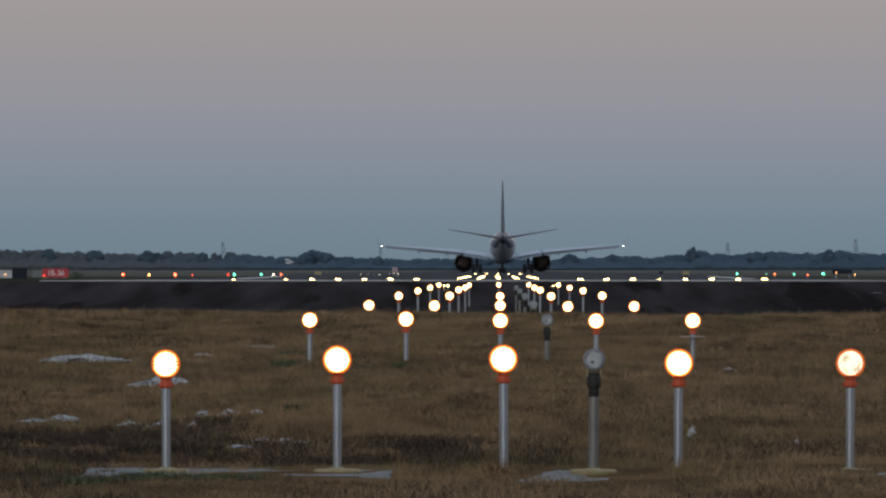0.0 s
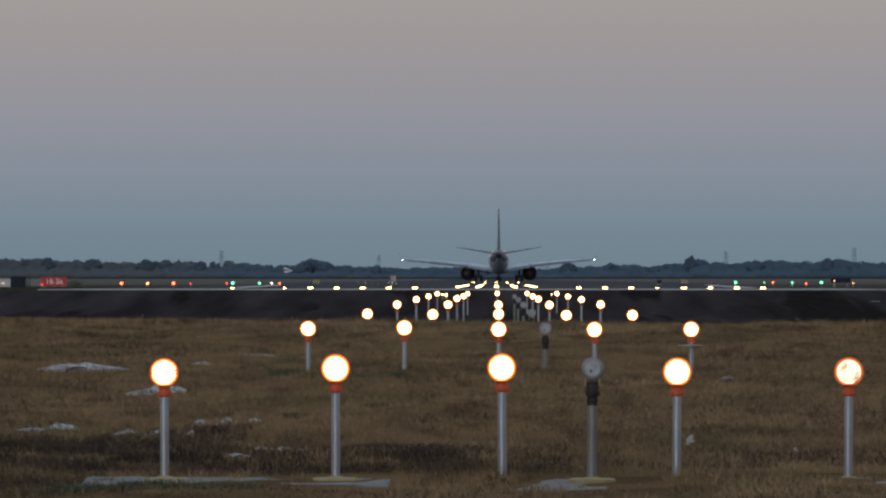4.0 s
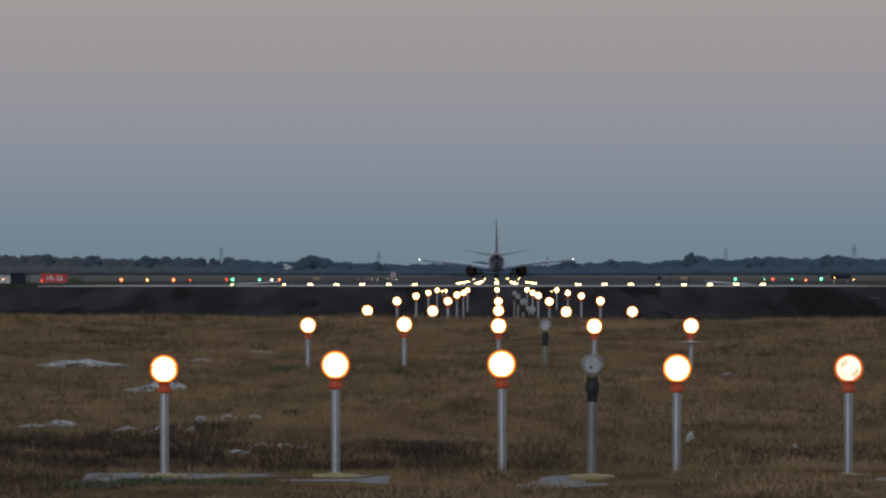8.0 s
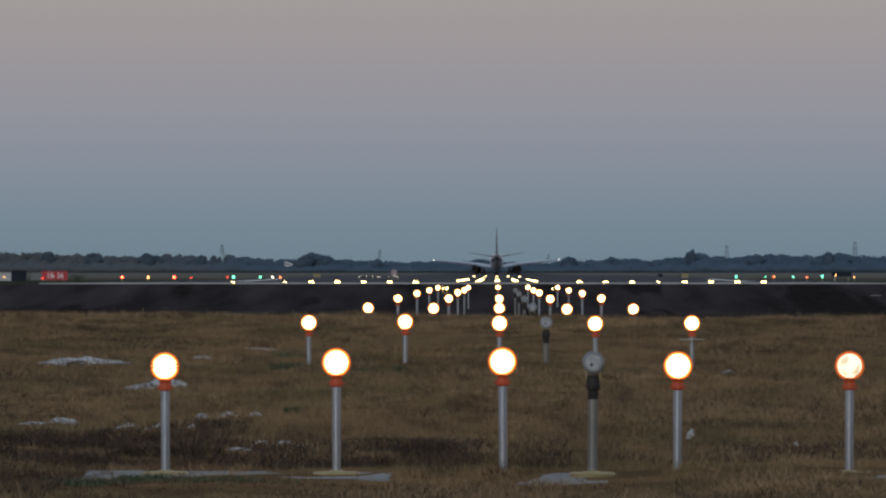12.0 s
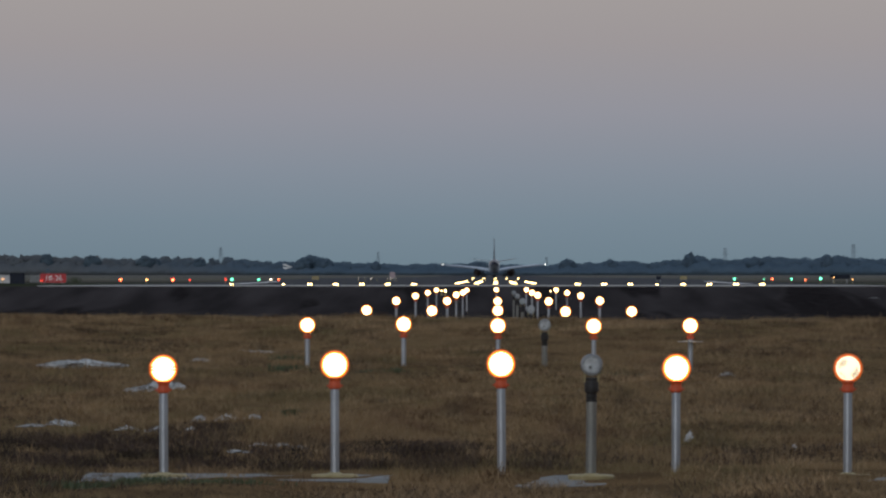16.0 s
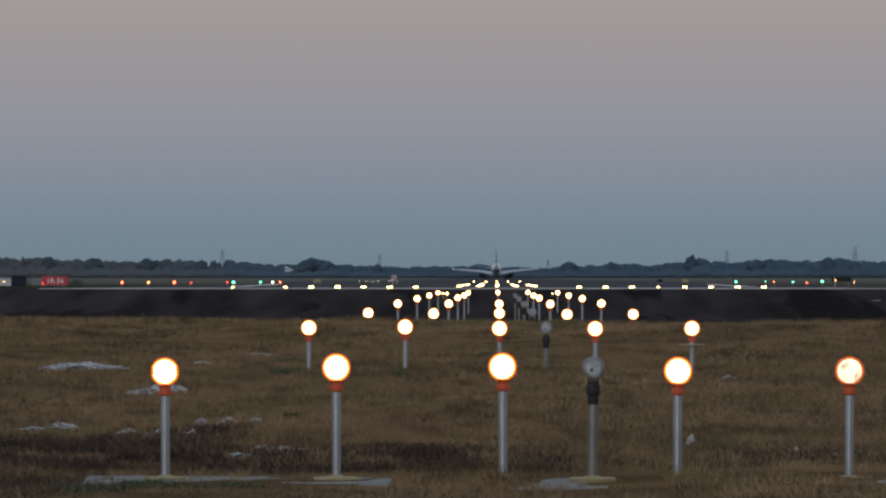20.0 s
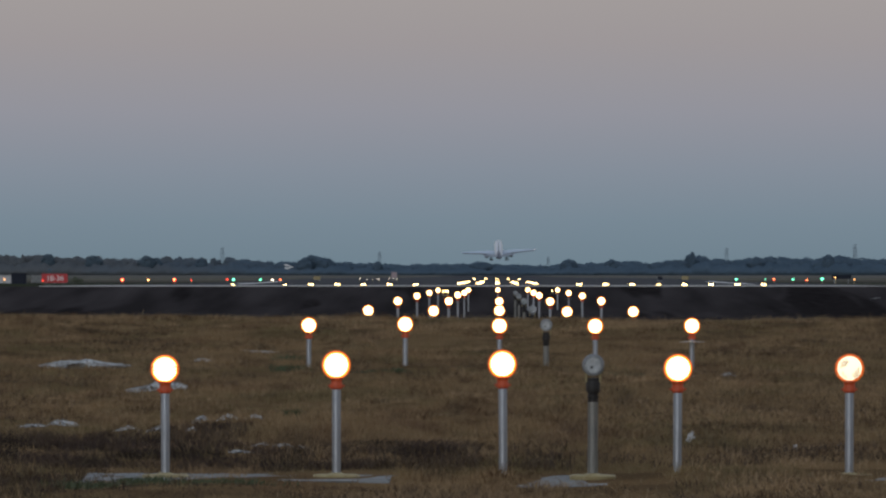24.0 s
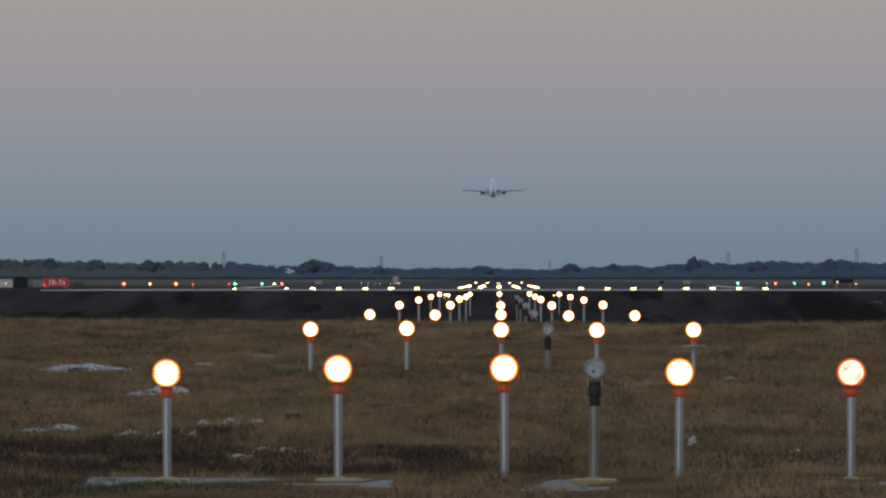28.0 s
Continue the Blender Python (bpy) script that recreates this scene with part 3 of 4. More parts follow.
# ---------------------------------------------------------------- signs and boxes beside the runway
def lettering(text, size, m, mat, parent):
    cu = bpy.data.curves.new("lettering", "FONT")
    cu.body, cu.size, cu.align_x, cu.align_y, cu.extrude = text, size, "CENTER", "CENTER", 0.006
    tmp = bpy.data.objects.new("tmp", cu)
    scene.collection.objects.link(tmp)
    me = bpy.data.meshes.new_from_object(tmp.evaluated_get(bpy.context.evaluated_depsgraph_get()))
    bpy.data.objects.remove(tmp)
    me.materials.append(mat)
    ob = new("lettering", me)
    ob.parent, ob.matrix_basis = parent, m
    return ob


def grass_at(x, y):
    return pose(x, y, float(lie(x, y)))


sign = thing("runway_sign", grass_at(-27.25, 400), "red runway sign with white numbers 18-36 on short legs", "sign")
part("panel", box(bmesh.new(), -0.81, 0.81, 0, 0.16, 0.06, 0.62, 0.03), RED_SIGN, sign, "red sign panel")
for s in (-0.55, 0, 0.55):
    part("leg", box(bmesh.new(), s - 0.03, s + 0.03, 0.05, 0.11, -0.05, 0.065), STEEL, sign)
lettering("18-36", 0.47, pose(0.03, -0.007, 0.33, 90), SIGN_WHITE, sign)

cab = thing("equipment_box", grass_at(-29.5, 400), "dark blue enamelled equipment box on airfield grass", "utility box")
part("body", box(bmesh.new(), -0.45, 0.47, 0, 0.6, -0.03, 0.63, 0.03), DARK_BOX, cab)
part("lid", box(bmesh.new(), -0.47, 0.49, -0.02, 0.62, 0.63, 0.67, 0.012), DARK_BOX, cab)
cab = thing("equipment_cabinet", grass_at(-32.3, 425), "pale grey low equipment cabinet", "utility box")
part("body", box(bmesh.new(), -0.75, 0.75, 0, 0.7, -0.03, 0.5, 0.04), PALE_BOX, cab)
part("lid", box(bmesh.new(), -0.79, 0.79, -0.04, 0.74, 0.5, 0.55, 0.015), PALE_BOX, cab)
cab = thing("equipment_cabinet", grass_at(-32.5, 460), "tan low equipment cabinet", "utility box")
part("body", box(bmesh.new(), -0.5, 0.5, 0, 0.7, -0.03, 0.55, 0.04), CONCRETE, cab)
ob = thing("marker_post", grass_at(-31.0, 450), "grey box on a thin post", "marker")
part("post", bar(bmesh.new(), (0, 0, -0.05), (0, 0, 0.75), 0.04, 8), STEEL, ob)
part("head", box(bmesh.new(), -0.13, 0.13, -0.1, 0.1, 0.72, 1.0, 0.03), GREY_METAL, ob)


def board(x, y, w, z0, z1, mat, words, name="marker_board"):
    t = thing(name, grass_at(x, y), words, "marker board", "marker boards")
    part("panel", box(bmesh.new(), -w / 2, w / 2, 0, 0.08, z0, z1, 0.02), mat, t)
    for s in (-0.35, 0.35):
        part("leg", box(bmesh.new(), s * w - 0.02, s * w + 0.02, 0.02, 0.06, -0.05, z0 + 0.01), STEEL, t)
    return t


board(-7.72, 500, 0.42, 0.30, 0.74, PINK_BOARD, "faded pink marker board beside the runway")
board(-13.7, 500, 0.55, 0.15, 0.42, YELLOW, "small yellow marker board on legs")
board(14.85, 500, 0.55, 0.14, 0.44, YELLOW, "small yellow marker board on legs")
board(12.4, 480, 0.36, 0.2, 0.43, DARK_BOX, "small dark marker board on legs")
board(22.55, 418, 1.28, 0.28, 0.56, DARK_BOX, "long dark sign seen from its back", "sign_back")


shrub = thing("shrub", grass_at(-25.75, 398), "small dull green shrub on airfield grass", "shrub")
bm = bmesh.new()
for i in range(5):
    bar(bm, (0, 0, -0.03), (0.16 * math.cos(i * 1.3), 0.16 * math.sin(i * 1.3), 0.26), 0.012, 5, 0.005)
part("twigs", bm, BARK, shrub)
r = np.random.default_rng(77)
at = np.stack([r.normal(0, 0.22, 420), r.normal(0, 0.2, 420), np.abs(r.normal(0.2, 0.12, 420))], 1)
half = r.normal(0, 0.022, (420, 4, 3))
crown = quick_mesh("crown", (at[:, None, :] + half).reshape(-1, 3), np.arange(1680).reshape(-1, 4), [GREEN_LEAF])
crown.parent = shrub


# ---------------------------------------------------------------- the airliner
def airfoil(x, y_le, chord, z, thick, upright=False, tilt=0.0):
    """A wing's cross section with a rounded nose and a thin tail edge."""
    pts = []
    for u, h in ((0, 0), (0.03, 0.3), (0.12, 0.5), (0.35, 0.55), (0.7, 0.28), (1, 0.02), (1, -0.02), (0.7, -0.2), (0.35, -0.45), (0.12, -0.42), (0.03, -0.25)):
        a, b = y_le - u * chord, h * thick
        pts.append(Vector((x + b, a, z)) if upright else Vector((x, a, z + b + (0.5 - u) * chord * tilt)))
    return pts


plane = thing("airliner", pose(0.9, 751, 0), "twin-engined white passenger jet with a dark tail fin, seen from behind", "aeroplane")
rings = []
for y, zc, rx, rz in ((18.0, 2.45, 0.06, 0.06), (17.6, 2.47, 0.5, 0.45), (16.8, 2.55, 0.88, 0.85), (15.4, 2.72, 1.25, 1.3), (13.4, 3.02, 1.46, 1.62), (11, 3.12, 1.54, 1.72),
                      (0, 3.12, 1.55, 1.73), (-5, 3.14, 1.54, 1.71), (-8, 3.22, 1.48, 1.6), (-10.5, 3.4, 1.27, 1.39), (-13, 3.62, 0.98, 1.1), (-15.3, 3.83, 0.68, 0.78), (-17.3, 4.0, 0.38, 0.44), (-18.1, 4.07, 0.2, 0.24)):
    rings.append([Vector((rx * math.cos(a), y, zc + rz * math.sin(a))) for a in [i * math.tau / 28 for i in range(28)]])
fuselage = part("fuselage", loft(bmesh.new(), rings), LIVERY, plane, smooth=True)
part("exhaust_outlet", lathe(bmesh.new(), [(0.17, 0), (0.17, 0.25), (0.13, 0.25), (0.11, 0.05), (0, 0.05)], 16, pose(0, -18.0, 4.05, 90)), HOT_METAL, fuselage, "scorched tail outlet", True)
rings = []
for y, rx, rz in ((7.2, 0.3, 0.2), (6, 1.2, 0.6), (4, 1.6, 0.78), (-1.5, 1.62, 0.8), (-3.6, 1.3, 0.62), (-5.2, 0.35, 0.2)):
    rings.append([Vector((rx * math.cos(a), y, 1.85 + rz * math.sin(a))) for a in [i * math.tau / 20 for i in range(20)]])
wings = []
part("belly_fairing", loft(bmesh.new(), rings), WING_GREY, plane, "grey belly fairing", True)
for s in (-1, 1):
    wing = part("wing", loft(bmesh.new(), [airfoil(s * x, a, c, z, t, False, 0.035) for x, a, c, z, t in ((0.9, 5.3, 6.6, 1.80, 0.78), (2.6, 4.4, 5.5, 2.12, 0.62), (4.7, 3.3, 4.4, 2.45, 0.48), (9.5, 0.75, 2.95, 2.90, 0.34), (13.9, -1.55, 1.5, 3.2, 0.2))]), WING_GREY, plane, smooth=True)
    part("winglet", loft(bmesh.new(), [airfoil(s * x, a, c, z, 0.09, True) for x, a, c, z in ((13.88, -1.6, 1.45, 3.12), (14.2, -2.0, 1.15, 3.35), (14.5, -2.7, 0.65, 4.0))]), WING_GREY, wing, "grey winglet", True)
    for x0, x1, a0, a1, z0, z1 in ((1.7, 4.6, -1.0, -1.0, 1.78, 2.28), (4.8, 9.6, -1.0, -2.12, 2.32, 2.78), (9.7, 13.5, -2.15, -2.95, 2.82, 3.16)):
        bm = loft(bmesh.new(), [[Vector((s * x, a + 0.25, z + 0.08)), Vector((s * x, a - 0.65, z - 0.22)), Vector((s * x, a - 0.66, z - 0.25)), Vector((s * x, a + 0.25, z - 0.06))] for x, a, z in ((x0, a0, z0), (x1, a1, z1))])
        part("flap", bm, TAIL_GREY if x0 < 2 else FLAP_SHADED, wing, "dull grey lowered trailing flap")
    for x, y, z in ((6.5, -1.2, 2.32), (9.7, -2.1, 2.64)):
        rings = [[Vector((s * x + r * 0.6 * math.cos(a), y + dy, z - dz + r * math.sin(a))) for a in [i * math.tau / 10 for i in range(10)]] for dy, r, dz in ((1.6, 0.05, -0.05), (0.9, 0.2, 0.02), (-0.1, 0.2, 0.1), (-1.0, 0.04, 0.24))]
        part("flap_fairing", loft(bmesh.new(), rings), FLAP_SHADED, wing, smooth=True)
    wings.append((wing, s))
    part("wingtip_light", lathe(bmesh.new(), [(0, -0.07), (0.052, -0.049), (0.07, 0), (0.052, 0.049), (0, 0.07)], 12, pose(s * 14.0, -3.1, 3.15)), STROBE, wing, "glowing white tip light", True)
    at = pose(s * 4.55, 0.9, 1.27, -90)
    nacelle = part("engine", lathe(bmesh.new(), [(0.86, 4.1), (0.95, 4.2), (1.05, 3.9), (1.12, 2.8), (1.10, 1.6), (1.0, 0.5), (0.95, 0.1), (0.92, 0.1), (0.91, 0.6), (0.87, 2.5), (0.84, 3.6), (0.86, 4.1)], 30, at), NACELLE, plane, "dark round jet engine nacelle", True)
    part("exhaust_cone", lathe(bmesh.new(), [(0.86, 2.6), (0.74, 1.2), (0.64, 0.2), (0.52, -0.5), (0.46, -0.5), (0.44, -0.3), (0.26, -0.6), (0, -1.0)], 24, at), HOT_METAL, nacelle, "scorched exhaust cone", True)
    part("pylon", loft(bmesh.new(), [[Vector((s * 4.55 + dx, y, z)) for dx, y in ((-0.16, 3.4), (0.16, 3.4), (0.1, -0.2), (-0.1, -0.2))] for z in (2.0, 2.7)]), WING_GREY, nacelle)
    part("tailplane", loft(bmesh.new(), [airfoil(s * x, a, c, z, t) for x, a, c, z, t in ((0.35, -12.9, 3.4, 4.06, 0.34), (6.15, -16.2, 1.4, 5.02, 0.11))]), TAIL_GREY, plane, "grey tailplane", True)
fin = part("tail_fin", loft(bmesh.new(), [airfoil(0, a, c, z, t, True) for a, c, z, t in ((-9.0, 7.4, 4.3, 0.5), (-11.0, 5.7, 5.2, 0.46), (-16.0, 2.5, 10.5, 0.13))]), NAVY, plane, "dark blue tail fin", True)
part("rudder", loft(bmesh.new(), [[Vector((0.05, a, z)), Vector((-0.05, a, z)), Vector((-0.01, a - c, z)), Vector((0.01, a - c, z))] for a, c, z in ((-16.3, 1.5, 4.9), (-18.2, 0.75, 10.3))]), NAVY, fin)


def wheel(bm, x, z, r, w):
    at = pose(x, 0, z, 0, 90)
    lathe(bm, [(r * 0.55, -w / 2), (r * 0.9, -w / 2), (r, -w / 3), (r, w / 3), (r * 0.9, w / 2), (r * 0.55, w / 2)], 22, at)
    return lathe(bm, [(0, -w / 2.6), (r * 0.3, -w / 2.4), (r * 0.56, -w / 2.1), (r * 0.56, w / 2.1), (r * 0.3, w / 2.4), (0, w / 2.6)], 18, at, 1)


gears = []
for s, x, y, top, r, gap in ((-1, -2.97, 0, 1.95, 0.52, 0.4), (1, 2.97, 0, 1.95, 0.52, 0.4), (0, 0, 13.5, 1.6, 0.32, 0.24)):
    bm = bar(bmesh.new(), (0, 0, 0.1), (0, 0, -(top - r)), 0.2, 10, 0.13)
    bar(bm, (-gap, 0, -(top - r)), (gap, 0, -(top - r)), 0.06, 8)
    bar(bm, (0, 0.1, -0.2), (-s * 0.8, 0.3, 0.0), 0.05, 6)
    box(bm, s * 0.16 - 0.03, s * 0.16 + 0.03, -0.35, 0.35, -(top - r) + 0.35, -0.1, 0.01)
    if s:
        box(bm, s * 0.55 - 0.05, s * 0.55 + 0.05, -0.5, 0.5, -1.05, 0.25, 0.02)
        box(bm, -s * 0.45 - 0.05, -s * 0.45 + 0.05, -0.4, 0.4, -0.7, 0.2, 0.02)
        bar(bm, (0, -0.25, -0.3), (0, -0.3, -(top - r) + 0.1), 0.09, 8)
    gear = part("nose_gear" if s == 0 else "main_gear", bm, DARK_GEAR, plane, "undercarriage leg")
    gear.matrix_basis = pose(x, y, top)
    for q in (-1, 1):
        part("wheel", wheel(bmesh.new(), q * gap, -(top - r), r, 0.38), [TYRE, STEEL], gear, "black tyre on a metal rim")
    gears.append((gear, s, x, y, top))


# ---------------------------------------------------------------- far woods, masts, building
SKYLINE_X = [-330, -295, -280, -250, -225, -200, -175, -160, -140, -125, -118, -104, -98, -85, -55, -35, -10, 10, 32, 48, 56, 75, 98, 115, 125, 135, 148, 170, 192, 215, 228, 250, 300]
SKYLINE_Z = [14, 12.5, 12, 12, 10.6, 11.6, 10.8, 10.8, 9, 8.3, 6.8, 9.5, 9, 8.2, 6.8, 7.2, 8.0, 6.6, 6.2, 9.0, 7.5, 9.2, 8.2, 10, 12, 11, 9.6, 11.6, 10.2, 12.6, 10.4, 11, 11]


def foliage(centres, sizes, seed):
    """Many small leaf clumps, each a bent four-cornered flake."""
    r = np.random.default_rng(seed)
    c, s = np.asarray(centres), np.asarray(sizes)[:, None, None]
    w = r.normal(size=(len(c), 1, 3)) * 0.16 + np.array((0, -0.6, 0.7))
    w /= np.linalg.norm(w, axis=2, keepdims=True)
    v = np.cross(w, r.normal(size=(len(c), 1, 3)))
    v /= np.linalg.norm(v, axis=2, keepdims=True)
    u = np.cross(v, w)
    corners = np.concatenate([u + 0.2 * w, v, -u + 0.2 * w, -v], 1) * s
    co = (c[:, None, :] + corners).reshape(-1, 3)
    return co, np.arange(len(co)).reshape(-1, 4)


def ball_template():
    bm = bmesh.new()
    bmesh.ops.create_icosphere(bm, subdivisions=3, radius=1)
    bm.verts.index_update()
    co = np.array([v.co for v in bm.verts])
    faces = np.array([[v.index for v in f.verts] for f in bm.faces])
    bm.free()
    return co, faces


BALL, BALL_FACES = ball_template()


def canopy(name, lobes, flakes, size, seed, leaf_mat, extra=None):
    """Dense leaf masses, each a lumpy solid with a fringe of leaf clumps standing out of it, in one mesh.
    lobes: rows of x, y, z, half width, half height."""
    r = np.random.default_rng(seed)
    parts, tris, fringe, start = [], [], [], 0
    for x, y, z, w, h in lobes:
        f1, f2, f3 = r.uniform(0, 6.3, 3)
        lump = 1 + 0.09 * np.sin(4.1 * BALL[:, 0] + f1) * np.sin(3.7 * BALL[:, 2] + f2) + 0.05 * np.sin(9 * BALL[:, 0] + 7 * BALL[:, 2] + f3) + r.normal(0, 0.025, len(BALL))
        parts.append(BALL * lump[:, None] * (w, w, h) + (x, y, z))
        tris.append(BALL_FACES + start)
        start += len(BALL)
        d = r.normal(size=(max(8, int(flakes * w * h)), 3))
        d /= np.linalg.norm(d, axis=1, keepdims=True)
        d[:, 2] = np.where(d[:, 2] < -0.1, -d[:, 2], d[:, 2])
        fringe.append(d * r.uniform(0.95, 1.1, (len(d), 1)) * (w, w, h) + (x, y, z))
    if extra is not None:
        parts.append(extra[0])
        tris.append(extra[1] + start)
        start += len(extra[0])
    pts = np.concatenate(fringe)
    leaf, quads = foliage(pts, r.uniform(0.6, 1.1, len(pts)) * size, seed)
    quads = quads + start
    tris = np.concatenate(tris + [quads[:, [0, 1, 2]], quads[:, [0, 2, 3]]])
    co = np.concatenate(parts + [leaf])
    co[:, 2] = np.maximum(co[:, 2], -0.1)
    ob = quick_mesh(name, co, tris, [leaf_mat])
    ob.data.polygons.foreach_set("use_smooth", [True] * len(ob.data.polygons))
    return ob


def woods(y0, y1, crowns, lift, seed, x0=-330, x1=300):
    """A belt of low woods: a closed front of undergrowth with many domed crowns side by side over it."""
    r = np.random.default_rng(seed)
    lobes = []
    for x in np.linspace(x0, x1, crowns) + r.uniform(-1.5, 1.5, crowns):
        y = r.uniform(y0, y1)
        top = np.interp(x * 4000 / y, SKYLINE_X, SKYLINE_Z) * y / 4000 * lift * r.uniform(0.86, 1.03)
        deep = r.uniform(0.4, 0.7) * top
        lobes.append((x, y, top - deep, 2.0 + 8.0 * r.uniform(0, 1) ** 2, deep))
    for x in np.linspace(x0, x1, crowns // 2) + r.uniform(-2, 2, crowns // 2):
        top = np.interp(x, SKYLINE_X, SKYLINE_Z) * lift * r.uniform(0.6, 0.85)
        lobes.append((x, y0 - r.uniform(20, 40), top * 0.5, 2.5 + 4.0 * r.uniform(0, 1), top * 0.5))
    xs = np.arange(x0, x1, 1.2)
    tall = np.interp(xs, SKYLINE_X, SKYLINE_Z) * (0.60 + 0.06 * np.sin(xs * 0.31) + 0.05 * np.sin(xs * 0.83 + 1) + 0.04 * np.sin(xs * 0.11) + r.normal(0, 0.03, len(xs)))
    rows = [np.stack([xs, np.full(len(xs), y0 - 60 + dy) + r.normal(0, 0.3, len(xs)), u * tall + (r.normal(0, 0.12, len(xs)) if 0 < u < 1 else 0)], 1)
            for dy, u in ((0, 0), (-1.5, 0.2), (-1, 0.4), (1, 0.58), (4, 0.74), (10, 0.88), (22, 0.97), (45, 1.0))]
    co, k = np.concatenate(rows), len(xs)
    i = (np.arange(len(rows) - 1)[:, None] * k + np.arange(k - 1)).reshape(-1)
    front = np.concatenate([np.stack([i, i + 1, i + k + 1], 1), np.stack([i, i + k + 1, i + k], 1)])
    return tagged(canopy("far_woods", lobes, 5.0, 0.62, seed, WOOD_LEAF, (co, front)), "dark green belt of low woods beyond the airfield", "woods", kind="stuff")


woods(3950, 4100, 240, 0.97, 3)


def far_tree(x, y, h, w, seed, label):
    """A tree at the wood's edge: tapered trunk, limbs, and a ragged crown."""
    r = random.Random(seed)
    t = thing("tree", pose(x, y, 0), label, "tree", "trees at the wood's edge")
    bm = bar(bmesh.new(), (0, 0, -0.3), (0, 0, h * 0.6), 0.35, 8, 0.16)
    for i in range(5):
        a = r.uniform(0, math.tau)
        bar(bm, (0, 0, h * r.uniform(0.25, 0.5)), (w * 0.34 * math.cos(a), w * 0.34 * math.sin(a), h * r.uniform(0.6, 0.8)), 0.14, 6, 0.05)
    part("trunk", bm, BARK, t)
    lobes = [(0, 0.1 * w, h * 0.5, w * 0.44, h * 0.42)]
    for i in range(16):
        u = r.uniform(-1, 1)
        half = w * r.uniform(0.13, 0.22)
        up = min(half * 0.85, 0.24 * h)
        lobes.append((u * (w * 0.5 - half), r.uniform(-0.10, 0.06) * w, (h - up) * (1 - 0.30 * u * u) - r.uniform(0, 0.35) * h * (i % 3 > 0), half, up))
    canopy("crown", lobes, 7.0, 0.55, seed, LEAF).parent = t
    return t


for i, (x, h, w) in enumerate(((-112.5, 12.4, 17), (-105, 11.2, 14), (-117.5, 10.4, 10), (122.5, 13.0, 10), (123.5, 14.4, 4), (207, 12.6, 9), (47, 10.0, 11), (-276, 13.2, 9), (-215, 12.0, 11), (-248, 12.2, 12), (-312, 13.0, 12), (-72, 8.4, 7), (163, 11.4, 12), (-209, 10.8, 9), (-181, 10.5, 8), (74, 9.6, 11), (-8, 8.7, 15))):
    far_tree(x * 0.9775, 3910 - 6 * (i % 3), h * 0.9775, w, 20 + i, "wide dark round-crowned tree above the low woods" if i < 2 else "dark leafy tree rising from the low woods")


def mast(x, h, y=4300):
    """A far lattice power mast with three cross arms."""
    t = thing("power_mast", pose(x, y, 0), "grey lattice power mast behind the woods", "power mast", "power masts")
    bm = bmesh.new()
    foot, head = h * 0.09, h * 0.03
    at = lambda cx, cy, u: (cx * (foot + (head - foot) * u), cy * (foot + (head - foot) * u), h * u)
    for cx, cy in ((-1, -1), (1, -1), (1, 1), (-1, 1)):
        bar(bm, at(cx, cy, 0), at(cx, cy, 1), 0.1, 5)
    for i in range(7):
        a, b = i / 7, (i + 1) / 7
        for cy in (-1, 1):
            bar(bm, at(-1, cy, a), at(1, cy, b), 0.05, 4)
            bar(bm, at(1, cy, a), at(-1, cy, b), 0.05, 4)
    part("lattice", bm, GREY_METAL, t)
    for u, w in ((0.76, 0.12), (0.87, 0.1), (0.98, 0.08)):
        part("cross_arm", bar(bmesh.new(), (-w * h, 0, u * h), (w * h, 0, u * h), 0.08, 5), GREY_METAL, t)
    return t


for x, h in ((-181, 18.5), (-76, 15.5), (36.5, 12), (155.5, 18), (241, 20.5)):
    mast(x, h)

shed = thing("white_shed", pose(-124.2, 3903, 0), "small white shed with a sloping roof among trees", "building")
part("wall", box(bmesh.new(), -2.4, 2.4, 0, 6, -0.2, 4.9), WHITE_WALL, shed)
bm = loft(bmesh.new(), [[Vector((x, y, z)) for x, z in ((-2.7, 6.0), (2.9, 4.6), (2.9, 5.0), (-1.4, 6.8), (-2.7, 6.5))] for y in (-0.3, 6.3)])
part("roof", bm, WHITE_WALL, shed)


# ---------------------------------------------------------------- rocks, weeds, grass
def rock_material():
    """Weathered limestone: chalky pale top, grey lichen specks and dark cracks."""
    m = material("limestone", (0.33, 0.335, 0.325), 0.9, 0, 0.25, 7, 0.8, 45, tint=(0.56, 0.56, 0.54), contrast=2.2)
    n, l = m.node_tree.nodes, m.node_tree.links
    b = n["Principled BSDF"]
    base = b.inputs["Base Color"].links[0].from_socket
    tc, mp, t, r, x = (n.new("ShaderNode" + k) for k in ("TexCoord", "Mapping", "TexNoise", "MapRange", "Mix"))
    mp.inputs["Scale"].default_value = (1, 1, 2.5)
    t.inputs["Scale"].default_value, t.inputs["Detail"].default_value = 22, 6
    r.inputs["From Min"].default_value, r.inputs["From Max"].default_value = 0.50, 0.60
    x.data_type = "RGBA"
    x.inputs["B"].default_value = (0.085, 0.085, 0.08, 1)
    l.new(tc.outputs["Object"], mp.inputs[0])
    l.new(mp.outputs[0], t.inputs["Vector"])
    l.new(t.outputs[0], r.inputs["Value"])
    l.new(r.outputs[0], x.inputs["Factor"])
    l.new(base, x.inputs["A"])
    l.new(x.outputs["Result"], b.inputs["Base Color"])
    return m


ROCK = rock_material()


